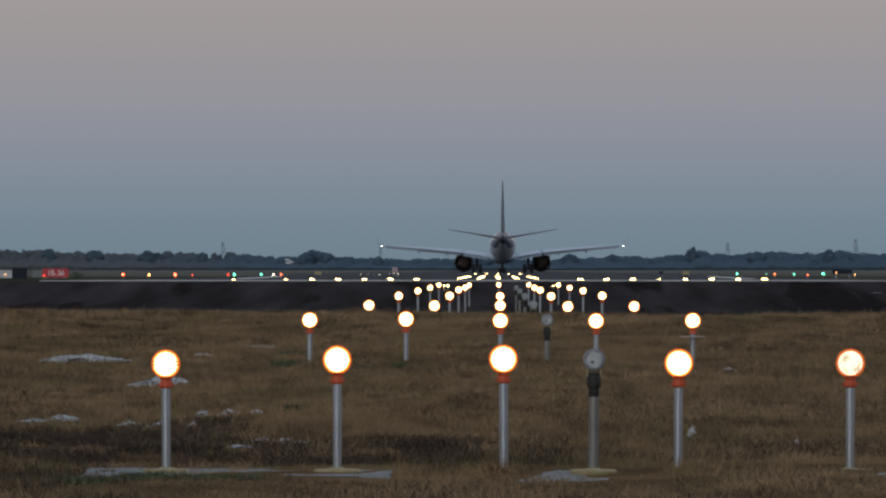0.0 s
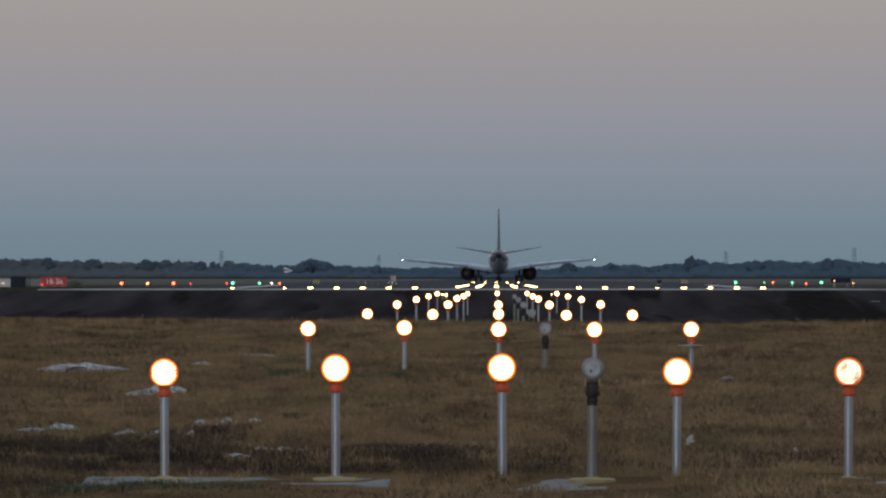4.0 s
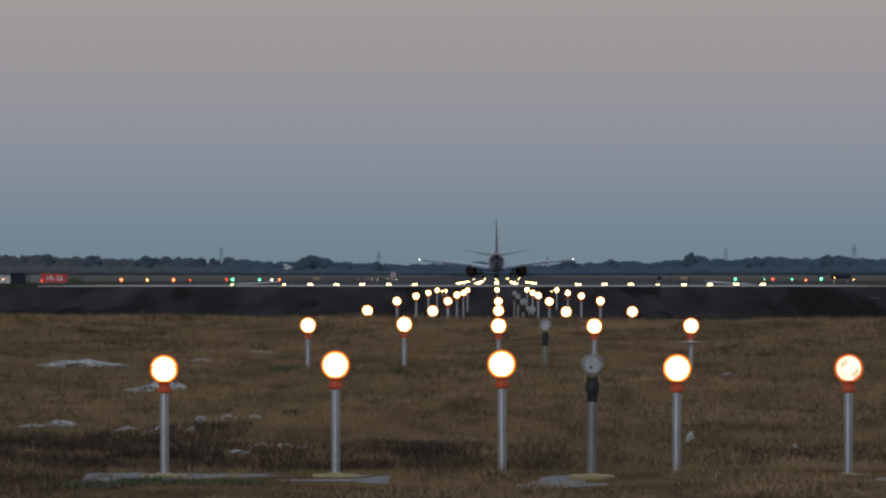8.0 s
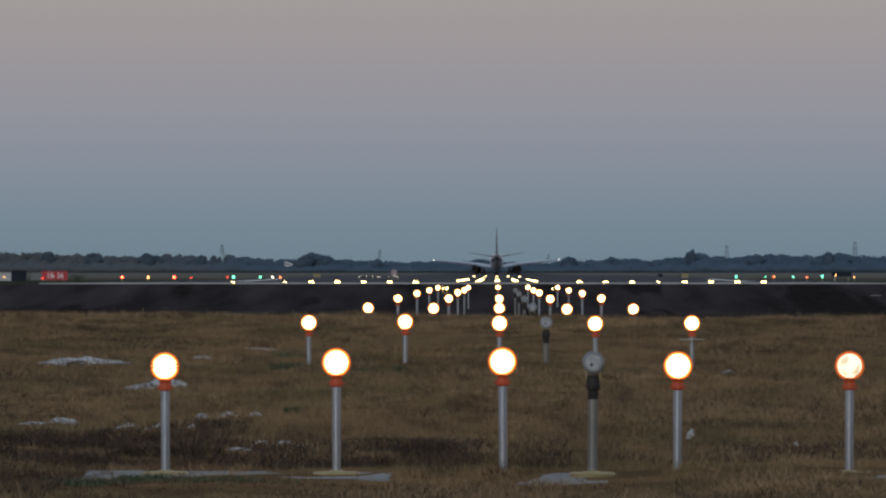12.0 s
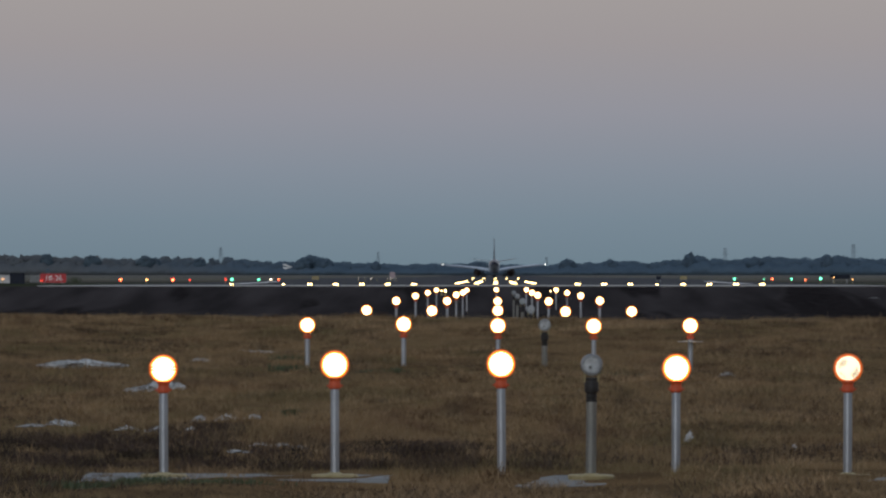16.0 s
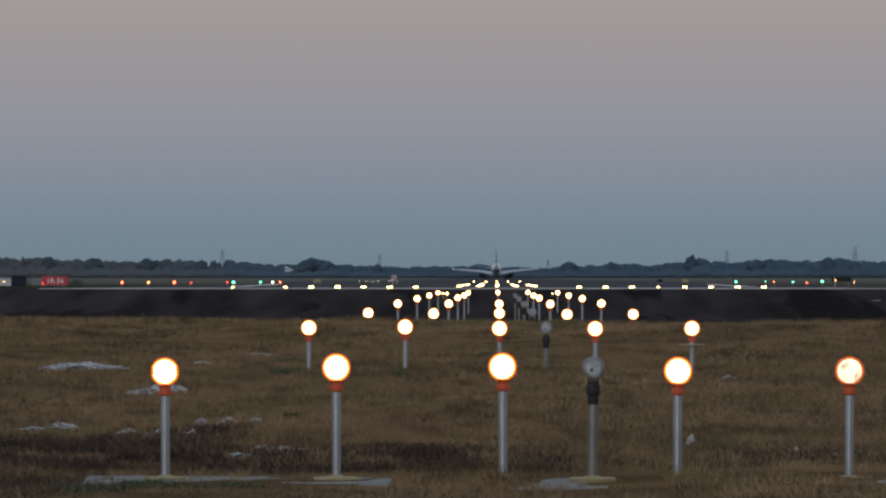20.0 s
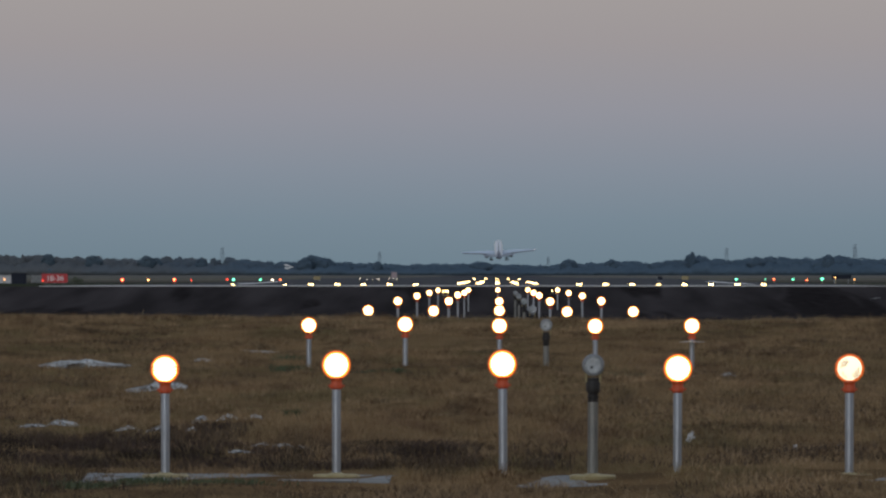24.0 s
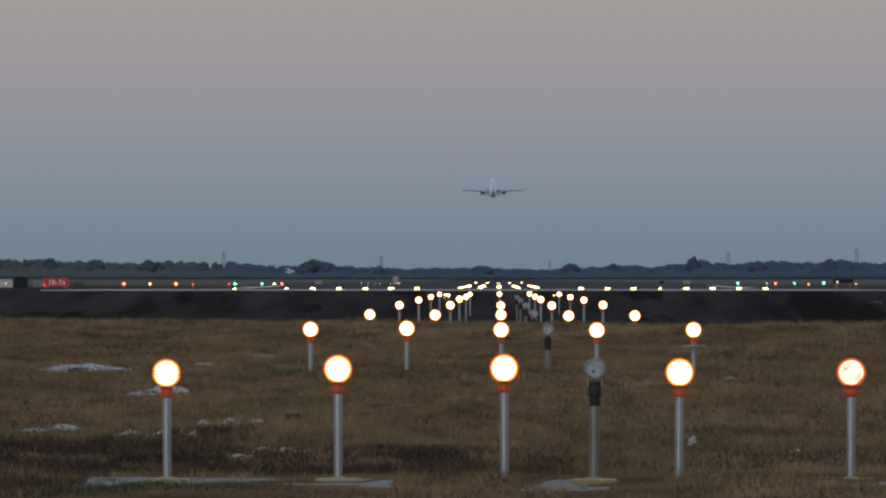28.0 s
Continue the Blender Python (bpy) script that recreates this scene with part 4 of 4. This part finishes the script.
def outcrop(x, y, w, h, seed):
    """A low worn ledge: a long hump with a sharp crest and broken ends, half sunk in the soil."""
    r = random.Random(seed)
    peak, tail = r.uniform(-0.15, 0.25), r.uniform(0.25, 0.5)
    bm = bmesh.new()
    bmesh.ops.create_icosphere(bm, subdivisions=5, radius=1)
    for v in bm.verts:
        c = v.co.copy()
        ridge = tail + (1 - tail) * math.exp(-abs((c.x - peak) / 0.62) ** 3)
        e = noise.fractal(Vector((c.x * 2.3 + seed * 7.1, c.y * 1.4, c.z)), 1.0, 2.1, 4)
        g = noise.fractal(Vector((c.x * 11, c.y * 5 + seed * 3.3, c.z * 4)), 0.8, 2.0, 4)
        v.co = Vector((c.x * w * 0.5 * (1 + 0.12 * g), c.y * w * 0.7 * (1 + 0.3 * e), c.z * h * ridge * (0.72 + 0.30 * e + (0.16 if w > 0.4 else 0.4) * g)))
    ob = part("limestone_outcrop", bm, ROCK, smooth=True)
    brow = float(np.max(lie(np.full(9, x), np.linspace(y - 1.8, y, 9)) - np.linspace(0.02, 0, 9)))
    ob.matrix_basis = pose(x, y, min(brow, float(lie(x, y)) + 0.5 * h) - 0.008, 0, 0, r.uniform(-6, 6))
    return tagged(ob, "low pale limestone outcrop among dry grass", "rock", "limestone outcrops")


ROCKS = [(-4.47, 70.3, 0.98, 0.092), (-3.11, 59.8, 0.62, 0.115), (-2.86, 76.0, 0.7, 0.04), (-3.28, 72.7, 0.26, 0.04), (-3.34, 49.8, 0.3, 0.056), (-3.53, 49.3, 0.26, 0.022), (-2.72, 48.0, 0.24, 0.045),
         (-2.02, 49.3, 0.24, 0.052), (-2.24, 49.5, 0.18, 0.056), (-1.82, 49.1, 0.18, 0.042), (-1.7, 43.0, 0.24, 0.022), (-1.60, 44.6, 0.16, 0.028), (-1.45, 44.4, 0.2, 0.03), (-1.31, 44.2, 0.18, 0.026), (-1.17, 44.3, 0.15, 0.026), (-1.04, 44.4, 0.12, 0.024),
         (2.4, 66, 0.22, 0.06), (2.05, 66.4, 0.14, 0.05), (-2.46, 47.4, 0.2, 0.05), (-2.2, 47.0, 0.11, 0.03), (-3.9, 46.6, 0.18, 0.03)]
for i, (x, y, w, h) in enumerate(ROCKS + [(13.95, 236, 0.5, 0.022)]):
    outcrop(x, y, w, h, i + 1)


def blades(name, x, y, h, w, mat, seed, lean=0.45):
    """Grass: one bent, tapering blade at each place."""
    r = np.random.default_rng(seed)
    n = len(x)
    z = lie(x, y) - 0.01
    a, b = r.uniform(0, math.tau, n), r.uniform(0, math.tau, n)
    bend = r.uniform(0.1, 1.0, n) * lean * h
    side = np.stack([np.cos(a), np.sin(a), np.zeros(n)], 1) * (w / 2)[:, None]
    foot = np.stack([x, y, z], 1)
    mid = foot + np.stack([np.cos(b) * bend * 0.3, np.sin(b) * bend * 0.3, h * 0.6], 1)
    tip = foot + np.stack([np.cos(b) * bend, np.sin(b) * bend, h * (1 - 0.1 * bend / h)], 1)
    co = np.stack([foot - side, foot + side, mid + side * 0.7, mid - side * 0.7, tip], 1).reshape(-1, 3)
    i = np.arange(n)[:, None] * 5
    tris = np.concatenate([i + (0, 1, 2), i + (0, 2, 3), i + (3, 2, 4)], 1).reshape(-1, 3)
    return quick_mesh(name, co, tris, [mat])


def grass_material(name, tones, island=0.12):
    """Withered grass: olive, tan and rust patches in broad swathes and single clumps, with a little change from blade to blade.
    tones: (colour, size, where it begins, how much) laid over the first colour one by one."""
    m = material(name, tones[0][0], 0.9, 0, 0.16, 3.0, 0, 9, island=island, contrast=1.2, gloss=0.05)
    n, l = m.node_tree.nodes, m.node_tree.links
    b = n["Principled BSDF"]
    last = b.inputs["Base Color"].links[0].from_socket
    for k, (color, size, begin, much) in enumerate(tones[1:]):
        tc, mp, t, r, x = (n.new("ShaderNode" + q) for q in ("TexCoord", "Mapping", "TexNoise", "MapRange", "Mix"))
        mp.inputs["Location"].default_value = (17.3 * k, 5.1 * k, 0)
        mp.inputs["Scale"].default_value = (1, 0.3, 0.6)
        t.inputs["Scale"].default_value, t.inputs["Detail"].default_value = 1 / size, 4
        r.inputs["From Min"].default_value, r.inputs["From Max"].default_value, r.inputs["To Max"].default_value = begin, begin + 0.13, much
        x.data_type = "RGBA"
        x.inputs["B"].default_value = (*color, 1)
        l.new(tc.outputs["Object"], mp.inputs[0])
        l.new(mp.outputs[0], t.inputs["Vector"])
        l.new(t.outputs[0], r.inputs["Value"])
        l.new(r.outputs[0], x.inputs["Factor"])
        l.new(last, x.inputs["A"])
        last = x.outputs["Result"]
    l.new(last, b.inputs["Base Color"])
    return m


DRY = grass_material("dry_grass", [((0.305, 0.210, 0.115), 1, 0, 0), ((0.187, 0.152, 0.076), 1.3, 0.48, 0.85), ((0.185, 0.112, 0.070), 0.9, 0.53, 0.75), ((0.082, 0.063, 0.045), 0.5, 0.53, 0.75), ((0.33, 0.245, 0.14), 0.3, 0.56, 0.6)], 0.22)


gr = np.random.default_rng(12)
COUNT = 560000
gy = 30 + 67 * gr.uniform(0, 1, COUNT) ** 1.1
gx = gr.uniform(-0.085, 0.07, COUNT) * gy + gr.uniform(-0.5, 0.5, COUNT)
clump = 0.45 * patches(gx, gy, 1.6, 1) + 0.3 * patches(gx, gy, 0.5, 2) + 0.25 * patches(gx, gy, 0.16, 3)
keep = gr.uniform(0, 1, COUNT) < 0.25 + 1.1 * clump
for rx, ry, rw, rh in ROCKS:
    keep &= ~((np.abs(gx - rx) < rw * 0.5) & (gy - ry < rw * 0.6) & (ry - gy < rw * 0.6 + 0.5) & (gr.uniform(0, 1, COUNT) < (0.76 if rh > 0.03 else 0.5)))
for x0, x1 in ((-2.46, -0.66), (0.16, 0.98), (1.9, 2.75)):
    edge = 37.5 + 1.0 * patches(gx, gy * 0, 0.2, 7)
    keep &= ~((gx > x0) & (gx < x1) & (gy > edge) & (gy < 39.5) & (gr.uniform(0, 1, COUNT) < np.where(patches(gx, gy * 0.25, 0.14, 17) > 0.3, 0.985, 0.5)))
for x0, x1, y0, y1 in ((-3.9, -1.75, 40.2, 47.8), (-2.0, 0.3, 39.9, 44.2), (-3.6, 2.8, 31.0, 36.8)):
    edge = 0.5 * patches(gx, gy * 0.3, 0.4, 81)
    keep &= ~((gx > x0 + edge) & (gx < x1 - edge) & (gy > y0 + edge) & (gy < y1 - 2 * edge) & (gr.uniform(0, 1, COUNT) < 0.6))
gx, gy, clump = gx[keep], gy[keep], clump[keep]
gh = gr.gamma(3.0, 0.009, len(gx)) * (0.1 + 3.4 * np.clip(clump - 0.2, 0, 1)) + 0.01
gw = gr.uniform(0.0018, 0.0042, len(gx)) * (0.7 + gy / 90)
SLABS = ((-2.46, -0.6), (0.12, 1.02), (1.85, 2.75))


def trodden(x, y):
    """Factor that keeps the grass short on and before the footing slabs."""
    on = np.zeros(len(x))
    for x0, x1 in SLABS:
        on = np.maximum(on, (x > x0) & (x < x1) & (y > 34.5) & (y < 39.6))
    return 1 - 0.62 * on * (patches(x, y * 0.2, 0.13, 95) > 0.22)


gh = gh * trodden(gx, gy)
# ragged grass that overgrows the slabs' near edge, thickest towards their ends
fx = gr.uniform(-2.6, 2.9, 5200)
fy = gr.uniform(36.2, 37.6, 5200)
pick = 0.5 * patches(fx, fy * 0, 0.3, 97) + 0.5 * patches(fx, fy * 0, 0.09, 98) + 0.2 * np.clip(np.sin(fx * 3.4 + 1.5), 0, 1) > gr.uniform(0.48, 0.95, 5200)
fx, fy = fx[pick], fy[pick]
# taller tufts, some of them round the foot of posts
tx, ty = gr.uniform(-0.08, 0.066, 7000), 33 + 60 * gr.uniform(0, 1, 7000)
pick = patches(tx * ty, ty * 0.3, 0.9, 41) > gr.uniform(0.2, 0.9, 7000)
tx, ty = tx[pick], ty[pick]
crest = gr.uniform(-0.08, 0.066, 520)
crest = crest[patches(crest * 90, crest, 0.8, 43) > gr.uniform(0.2, 0.9, 520)]
tx, ty = np.concatenate([tx, crest]), np.concatenate([ty, gr.uniform(85.5, 92.5, len(crest))])
tx = np.concatenate([tx * ty, [0.0, 0.1, 0.16, -0.05, 1.05, 1.16, 1.22, 0.98, 0.2, 1.3, 0.3, -0.2, 1.45, 1.6, 2.1, 2.25]])
ty = np.concatenate([ty, [38.3, 38.2, 38.35, 38.25, 38.2, 38.3, 38.4, 38.35, 38.1, 38.2, 37.9, 38.2, 38.1, 38.3, 37.9, 37.8]])
per = 44
wide = np.repeat(gr.uniform(0.03, 0.16, len(tx)), per)
sx, sy = np.repeat(tx, per) + gr.normal(0, 1, len(tx) * per) * wide, np.repeat(ty, per) + gr.normal(0, 1, len(tx) * per) * wide
sh = np.repeat(gr.uniform(0.04, 0.125, len(tx)), per) * gr.uniform(0.35, 1.0, len(sx))
sh = sh * trodden(sx, sy)
sw = gr.uniform(0.002, 0.0045, len(sx)) * (0.7 + sy / 90)
hue = np.repeat(gr.uniform(0, 1, len(tx)) * 0.35 + 0.65 * patches(tx, ty * 0.35, 0.8, 51), per)
gx, gy = np.concatenate([gx, sx[hue < 0.42]]), np.concatenate([gy, sy[hue < 0.42]])
gh, gw = np.concatenate([gh, sh[hue < 0.42]]), np.concatenate([gw, sw[hue < 0.42]])
gx, gy = np.concatenate([gx, fx]), np.concatenate([gy, fy])
gh, gw = np.concatenate([gh, gr.uniform(0.01, 0.045, len(fx))]), np.concatenate([gw, gr.uniform(0.0025, 0.005, len(fx))])
tagged(blades("dry_grass", gx, gy, np.minimum(gh, 0.14), gw, DRY, 5, 1.3), "dry brown uneven meadow grass", "grass", kind="stuff")
tan = material("tan_grass", (0.31, 0.217, 0.122), 0.9, 0, 0.3, 1.5, 0, 9, tint=(0.37, 0.255, 0.145), island=0.35, gloss=0.1)
rust = material("rust_grass", (0.082, 0.048, 0.029), 0.9, 0, 0.35, 1.5, 0, 9, tint=(0.12, 0.075, 0.042), island=0.35, gloss=0.1)
for q, mat, words in ((hue > 0.56, tan, "pale tan tufts of dry grass"), ((hue >= 0.42) & (hue <= 0.56), rust, "rust brown tufts of withered grass")):
    tagged(blades("grass_tufts", sx[q], sy[q], sh[q], sw[q], mat, 61, 1.7), words, "grass", kind="stuff")

lx = gr.uniform(-0.08, 0.066, 42000)
ly = 31 + 60 * gr.uniform(0, 1, 42000) ** 1.3
lx = lx * ly
pick = patches(lx, ly, 0.7, 21) * patches(lx, ly, 2.2, 22) > gr.uniform(0.1, 0.6, len(lx))
lx, ly = lx[pick], ly[pick]
kx = np.concatenate([gr.uniform(-7.0, 5.8, 130), gr.normal(3.6, 0.3, 50), gr.normal(4.35, 0.25, 40), gr.normal(-2.2, 0.5, 40)])
lx, ly = np.concatenate([lx, kx]), np.concatenate([ly, gr.uniform(86, 92.5, len(kx))])
lh = np.where(np.arange(len(lx)) < len(lx) - len(kx), gr.uniform(0.012, 0.05, len(lx)), gr.uniform(0.06, 0.15, len(lx)))
straw = material("pale_straw", (0.24, 0.18, 0.105), 0.9, 0, 0.3, 2, 0, 9, tint=(0.34, 0.26, 0.16), island=0.3, gloss=0.1)
tagged(blades("straw_litter", lx, ly, lh, gr.uniform(0.002, 0.0045, len(lx)) * np.where(lh > 0.055, 1.6, 1), straw, 31, np.where(lh > 0.055, 0.5, 3.0)), "pale bent straw lying in the meadow grass", "straw", kind="stuff")

# withered dark weeds: a broad patch by the first bar, thinner bands farther out
def field(n, x0, x1, y0, y1):
    return gr.uniform(x0, x1, n), gr.uniform(y0, y1, n)


swathes = [(50000, -3.9, -1.75, 40.5, 47.6), (22000, -2.2, -0.1, 39.9, 44.6), (9000, -0.6, 0.5, 40.2, 44.0), (6000, 0.0, 2.6, 40.6, 43.2), (12000, -5.2, 4.2, 62, 70), (16000, -3.4, 2.6, 32.0, 37.2), (7000, -3.4, -1.6, 34.0, 37.8), (8000, -3.6, -2.4, 37.5, 41.0), (8000, 2.4, 6.0, 72, 91), (6000, -7.2, -4.2, 80, 91), (16000, -6.2, -3.4, 47, 80), (9000, 0.5, 3.4, 44, 58)]
dx, dy = (np.concatenate(v) for v in zip(*[field(*q) for q in swathes]))
for rx, ry, rw, rh in ROCKS:
    bare = (np.abs(dx - rx) < rw * 0.42) & (dy < ry) & (dy > ry - 18 * rh - 0.4) & (gr.uniform(0, 1, len(dx)) < 0.85)
    dx, dy = dx[~bare], dy[~bare]
pick = 0.6 * patches(dx, dy * 0.4, 0.45, 71) + 0.4 * patches(dx, dy * 0.4, 0.14, 72) > gr.uniform(0.2, 0.75, len(dx))
dx, dy = dx[pick], dy[pick]
dark = grass_material("withered_weeds", [((0.072, 0.052, 0.042), 1, 0, 0), ((0.036, 0.030, 0.023), 0.5, 0.5, 0.9), ((0.10, 0.07, 0.055), 0.3, 0.55, 0.7), ((0.15, 0.115, 0.08), 0.15, 0.6, 0.6)], 0.25)
tagged(blades("withered_weeds", dx, dy, gr.uniform(0.025, 0.085, len(dx)) * trodden(dx, dy), gr.uniform(0.002, 0.007, len(dx)), dark, 8, 1.6), "dark withered weeds among dry grass", "weeds", kind="stuff")

wx, wy, wh = [], [], []
for x, y, w, h in ((-2.12, 67.0, 0.26, 0.12), (-2.3, 72.5, 0.28, 0.10), (-1.0, 67.6, 0.15, 0.10), (1.22, 66.0, 0.24, 0.08), (-1.52, 49.5, 0.04, 0.09), (-1.58, 49.5, 0.03, 0.08), (-2.05, 37.2, 0.3, 0.05), (-1.85, 37.2, 0.3, 0.05), (-2.25, 37.0, 0.3, 0.05), (-1.25, 66, 0.25, 0.07), (-2.12, 37.5, 0.10, 0.06), (-1.98, 37.4, 0.12, 0.07), (-1.62, 37.2, 0.25, 0.045), (-2.4, 37.0, 0.3, 0.07), (-1.5, 37.2, 0.3, 0.06), (1.7, 66.5, 0.5, 0.05), (1.35, 67.5, 0.3, 0.05)):
    wx.append(gr.normal(x, w * 0.4, 260))
    wy.append(gr.normal(y, w * 0.4, 260))
    wh.append(gr.uniform(0.3, 1.0, 260) * h)
wx, wy, wh = (np.concatenate(v) for v in (wx, wy, wh))
tagged(blades("green_weeds", wx, wy, wh, gr.uniform(0.006, 0.014, len(wx)), GREEN_LEAF, 9, 0.9), "low green weed tufts in dry grass", "weeds", kind="stuff")

def scrap(x, y, size, seed, words):
    """A crumpled bit of plastic or paper."""
    bm = bmesh.new()
    bmesh.ops.create_icosphere(bm, subdivisions=3, radius=1)
    for v in bm.verts:
        e = noise.fractal(v.co * 2.2 + Vector((seed * 4.7, 0, 0)), 1.0, 2.0, 4)
        v.co = Vector((v.co.x * 0.016 * (1 + 1.6 * e), v.co.y * 0.016 * (1 + e), 0.035 + v.co.z * 0.045 * (1 + 0.9 * e))) * size
    ob = part("plastic_scrap", bm, PALE_BOX)
    ob.matrix_basis = pose(x, y, float(lie(x, y)), 0, 14 + 50 * seed, seed * 70)
    return tagged(ob, words, "litter", "litter in the grass")


scrap(1.37, 45.2, 1.0, 0, "crumpled white plastic scrap caught in the grass")
scrap(2.02, 43.4, 0.9, 1, "torn pale plastic scrap lying in the grass")
scrap(2.43, 45.2, 0.75, 2, "small flattened white scrap in the grass")


# ---------------------------------------------------------------- what moves
def motions():
    # seconds, metres along the runway, aside, height, nose up, bank to the left
    flight = [(0, 751.3, 0.95, 0, 0, 0.1), (1, 796.7, 0.98, 0, 0, 0.1), (2, 844.2, 1.0, 0, 0, 0.1), (3, 894, 0.95, 0, 0, 0.15), (6, 1057.4, 0.75, 0, 0, 0.2), (8, 1178.1, 0.7, 0, 0, 0.2),
              (10, 1308.2, 0.65, 0, 0, 0.2), (12, 1447.6, 0.7, 0, 0, 0.2), (15, 1673.5, 0.75, 0, 0, 0.3), (17, 1834.7, 0.45, 0, 0, 0.4), (18, 1918, 0.45, 0, 0, 0.4), (19, 2003.6, 0.6, 0, 0.3, 0.4),
              (20, 2090.8, 0.9, 0, 2.5, 0.4), (21, 2179.6, 1.3, 0.1, 5.5, 0.3), (21.5, 2224.6, 1.5, 0.3, 6.8, 0.4), (22.5, 2315.8, 1.8, 1.7, 9.0, 0.5), (23.5, 2408.2, 1.97, 4.4, 11.5, 0.9), (24, 2454.9, 2.05, 6.4, 11.8, 2.4),
              (24.5, 2501.8, 2.05, 8.8, 12, 2.4), (25, 2549.1, 1.95, 11.3, 12, 1.9), (26, 2644.4, 1.15, 17.8, 12.5, 1.8), (27, 2740.5, 0.3, 26.0, 13.5, 0.2), (28, 2837.3, -0.9, 36.9, 15.3, 0)]
    walk(plane, [(t, pose(x, y, z + (float(lie(0, y)) + 0.03 if t < 23 else 0), up, -bank, 0)) for t, y, x, z, up, bank in flight])
    # the wings lift a little as the speed grows
    for wing, s in wings:
        flex = lambda a: pose(0, 0, 2.1) @ pose(0, 0, 0, 0, -s * a, 0) @ pose(0, 0, -2.1)
        walk(wing, [(0, flex(0)), (3, flex(0.25)), (8, flex(0.6)), (13, flex(0.95)), (18, flex(1.2)), (22, flex(1.3)), (28, flex(1.3))])
    for gear, s, x, y, top in gears:
        fold = lambda a, drop=0.75: pose(x, y, top - drop, a if s == 0 else 0, 0 if s == 0 else s * a, 0)
        walk(gear, [(0, fold(0, 0)), (21.0, fold(0, 0)), (22.0, fold(0, 0.3)), (23.2, fold(0)), (25.1, fold(0)), (25.6, fold(6)), (26.2, fold(24)), (27, fold(48, 0.6)), (27.6, fold(70, 0.3)), (28, fold(84, 0))])


motions()
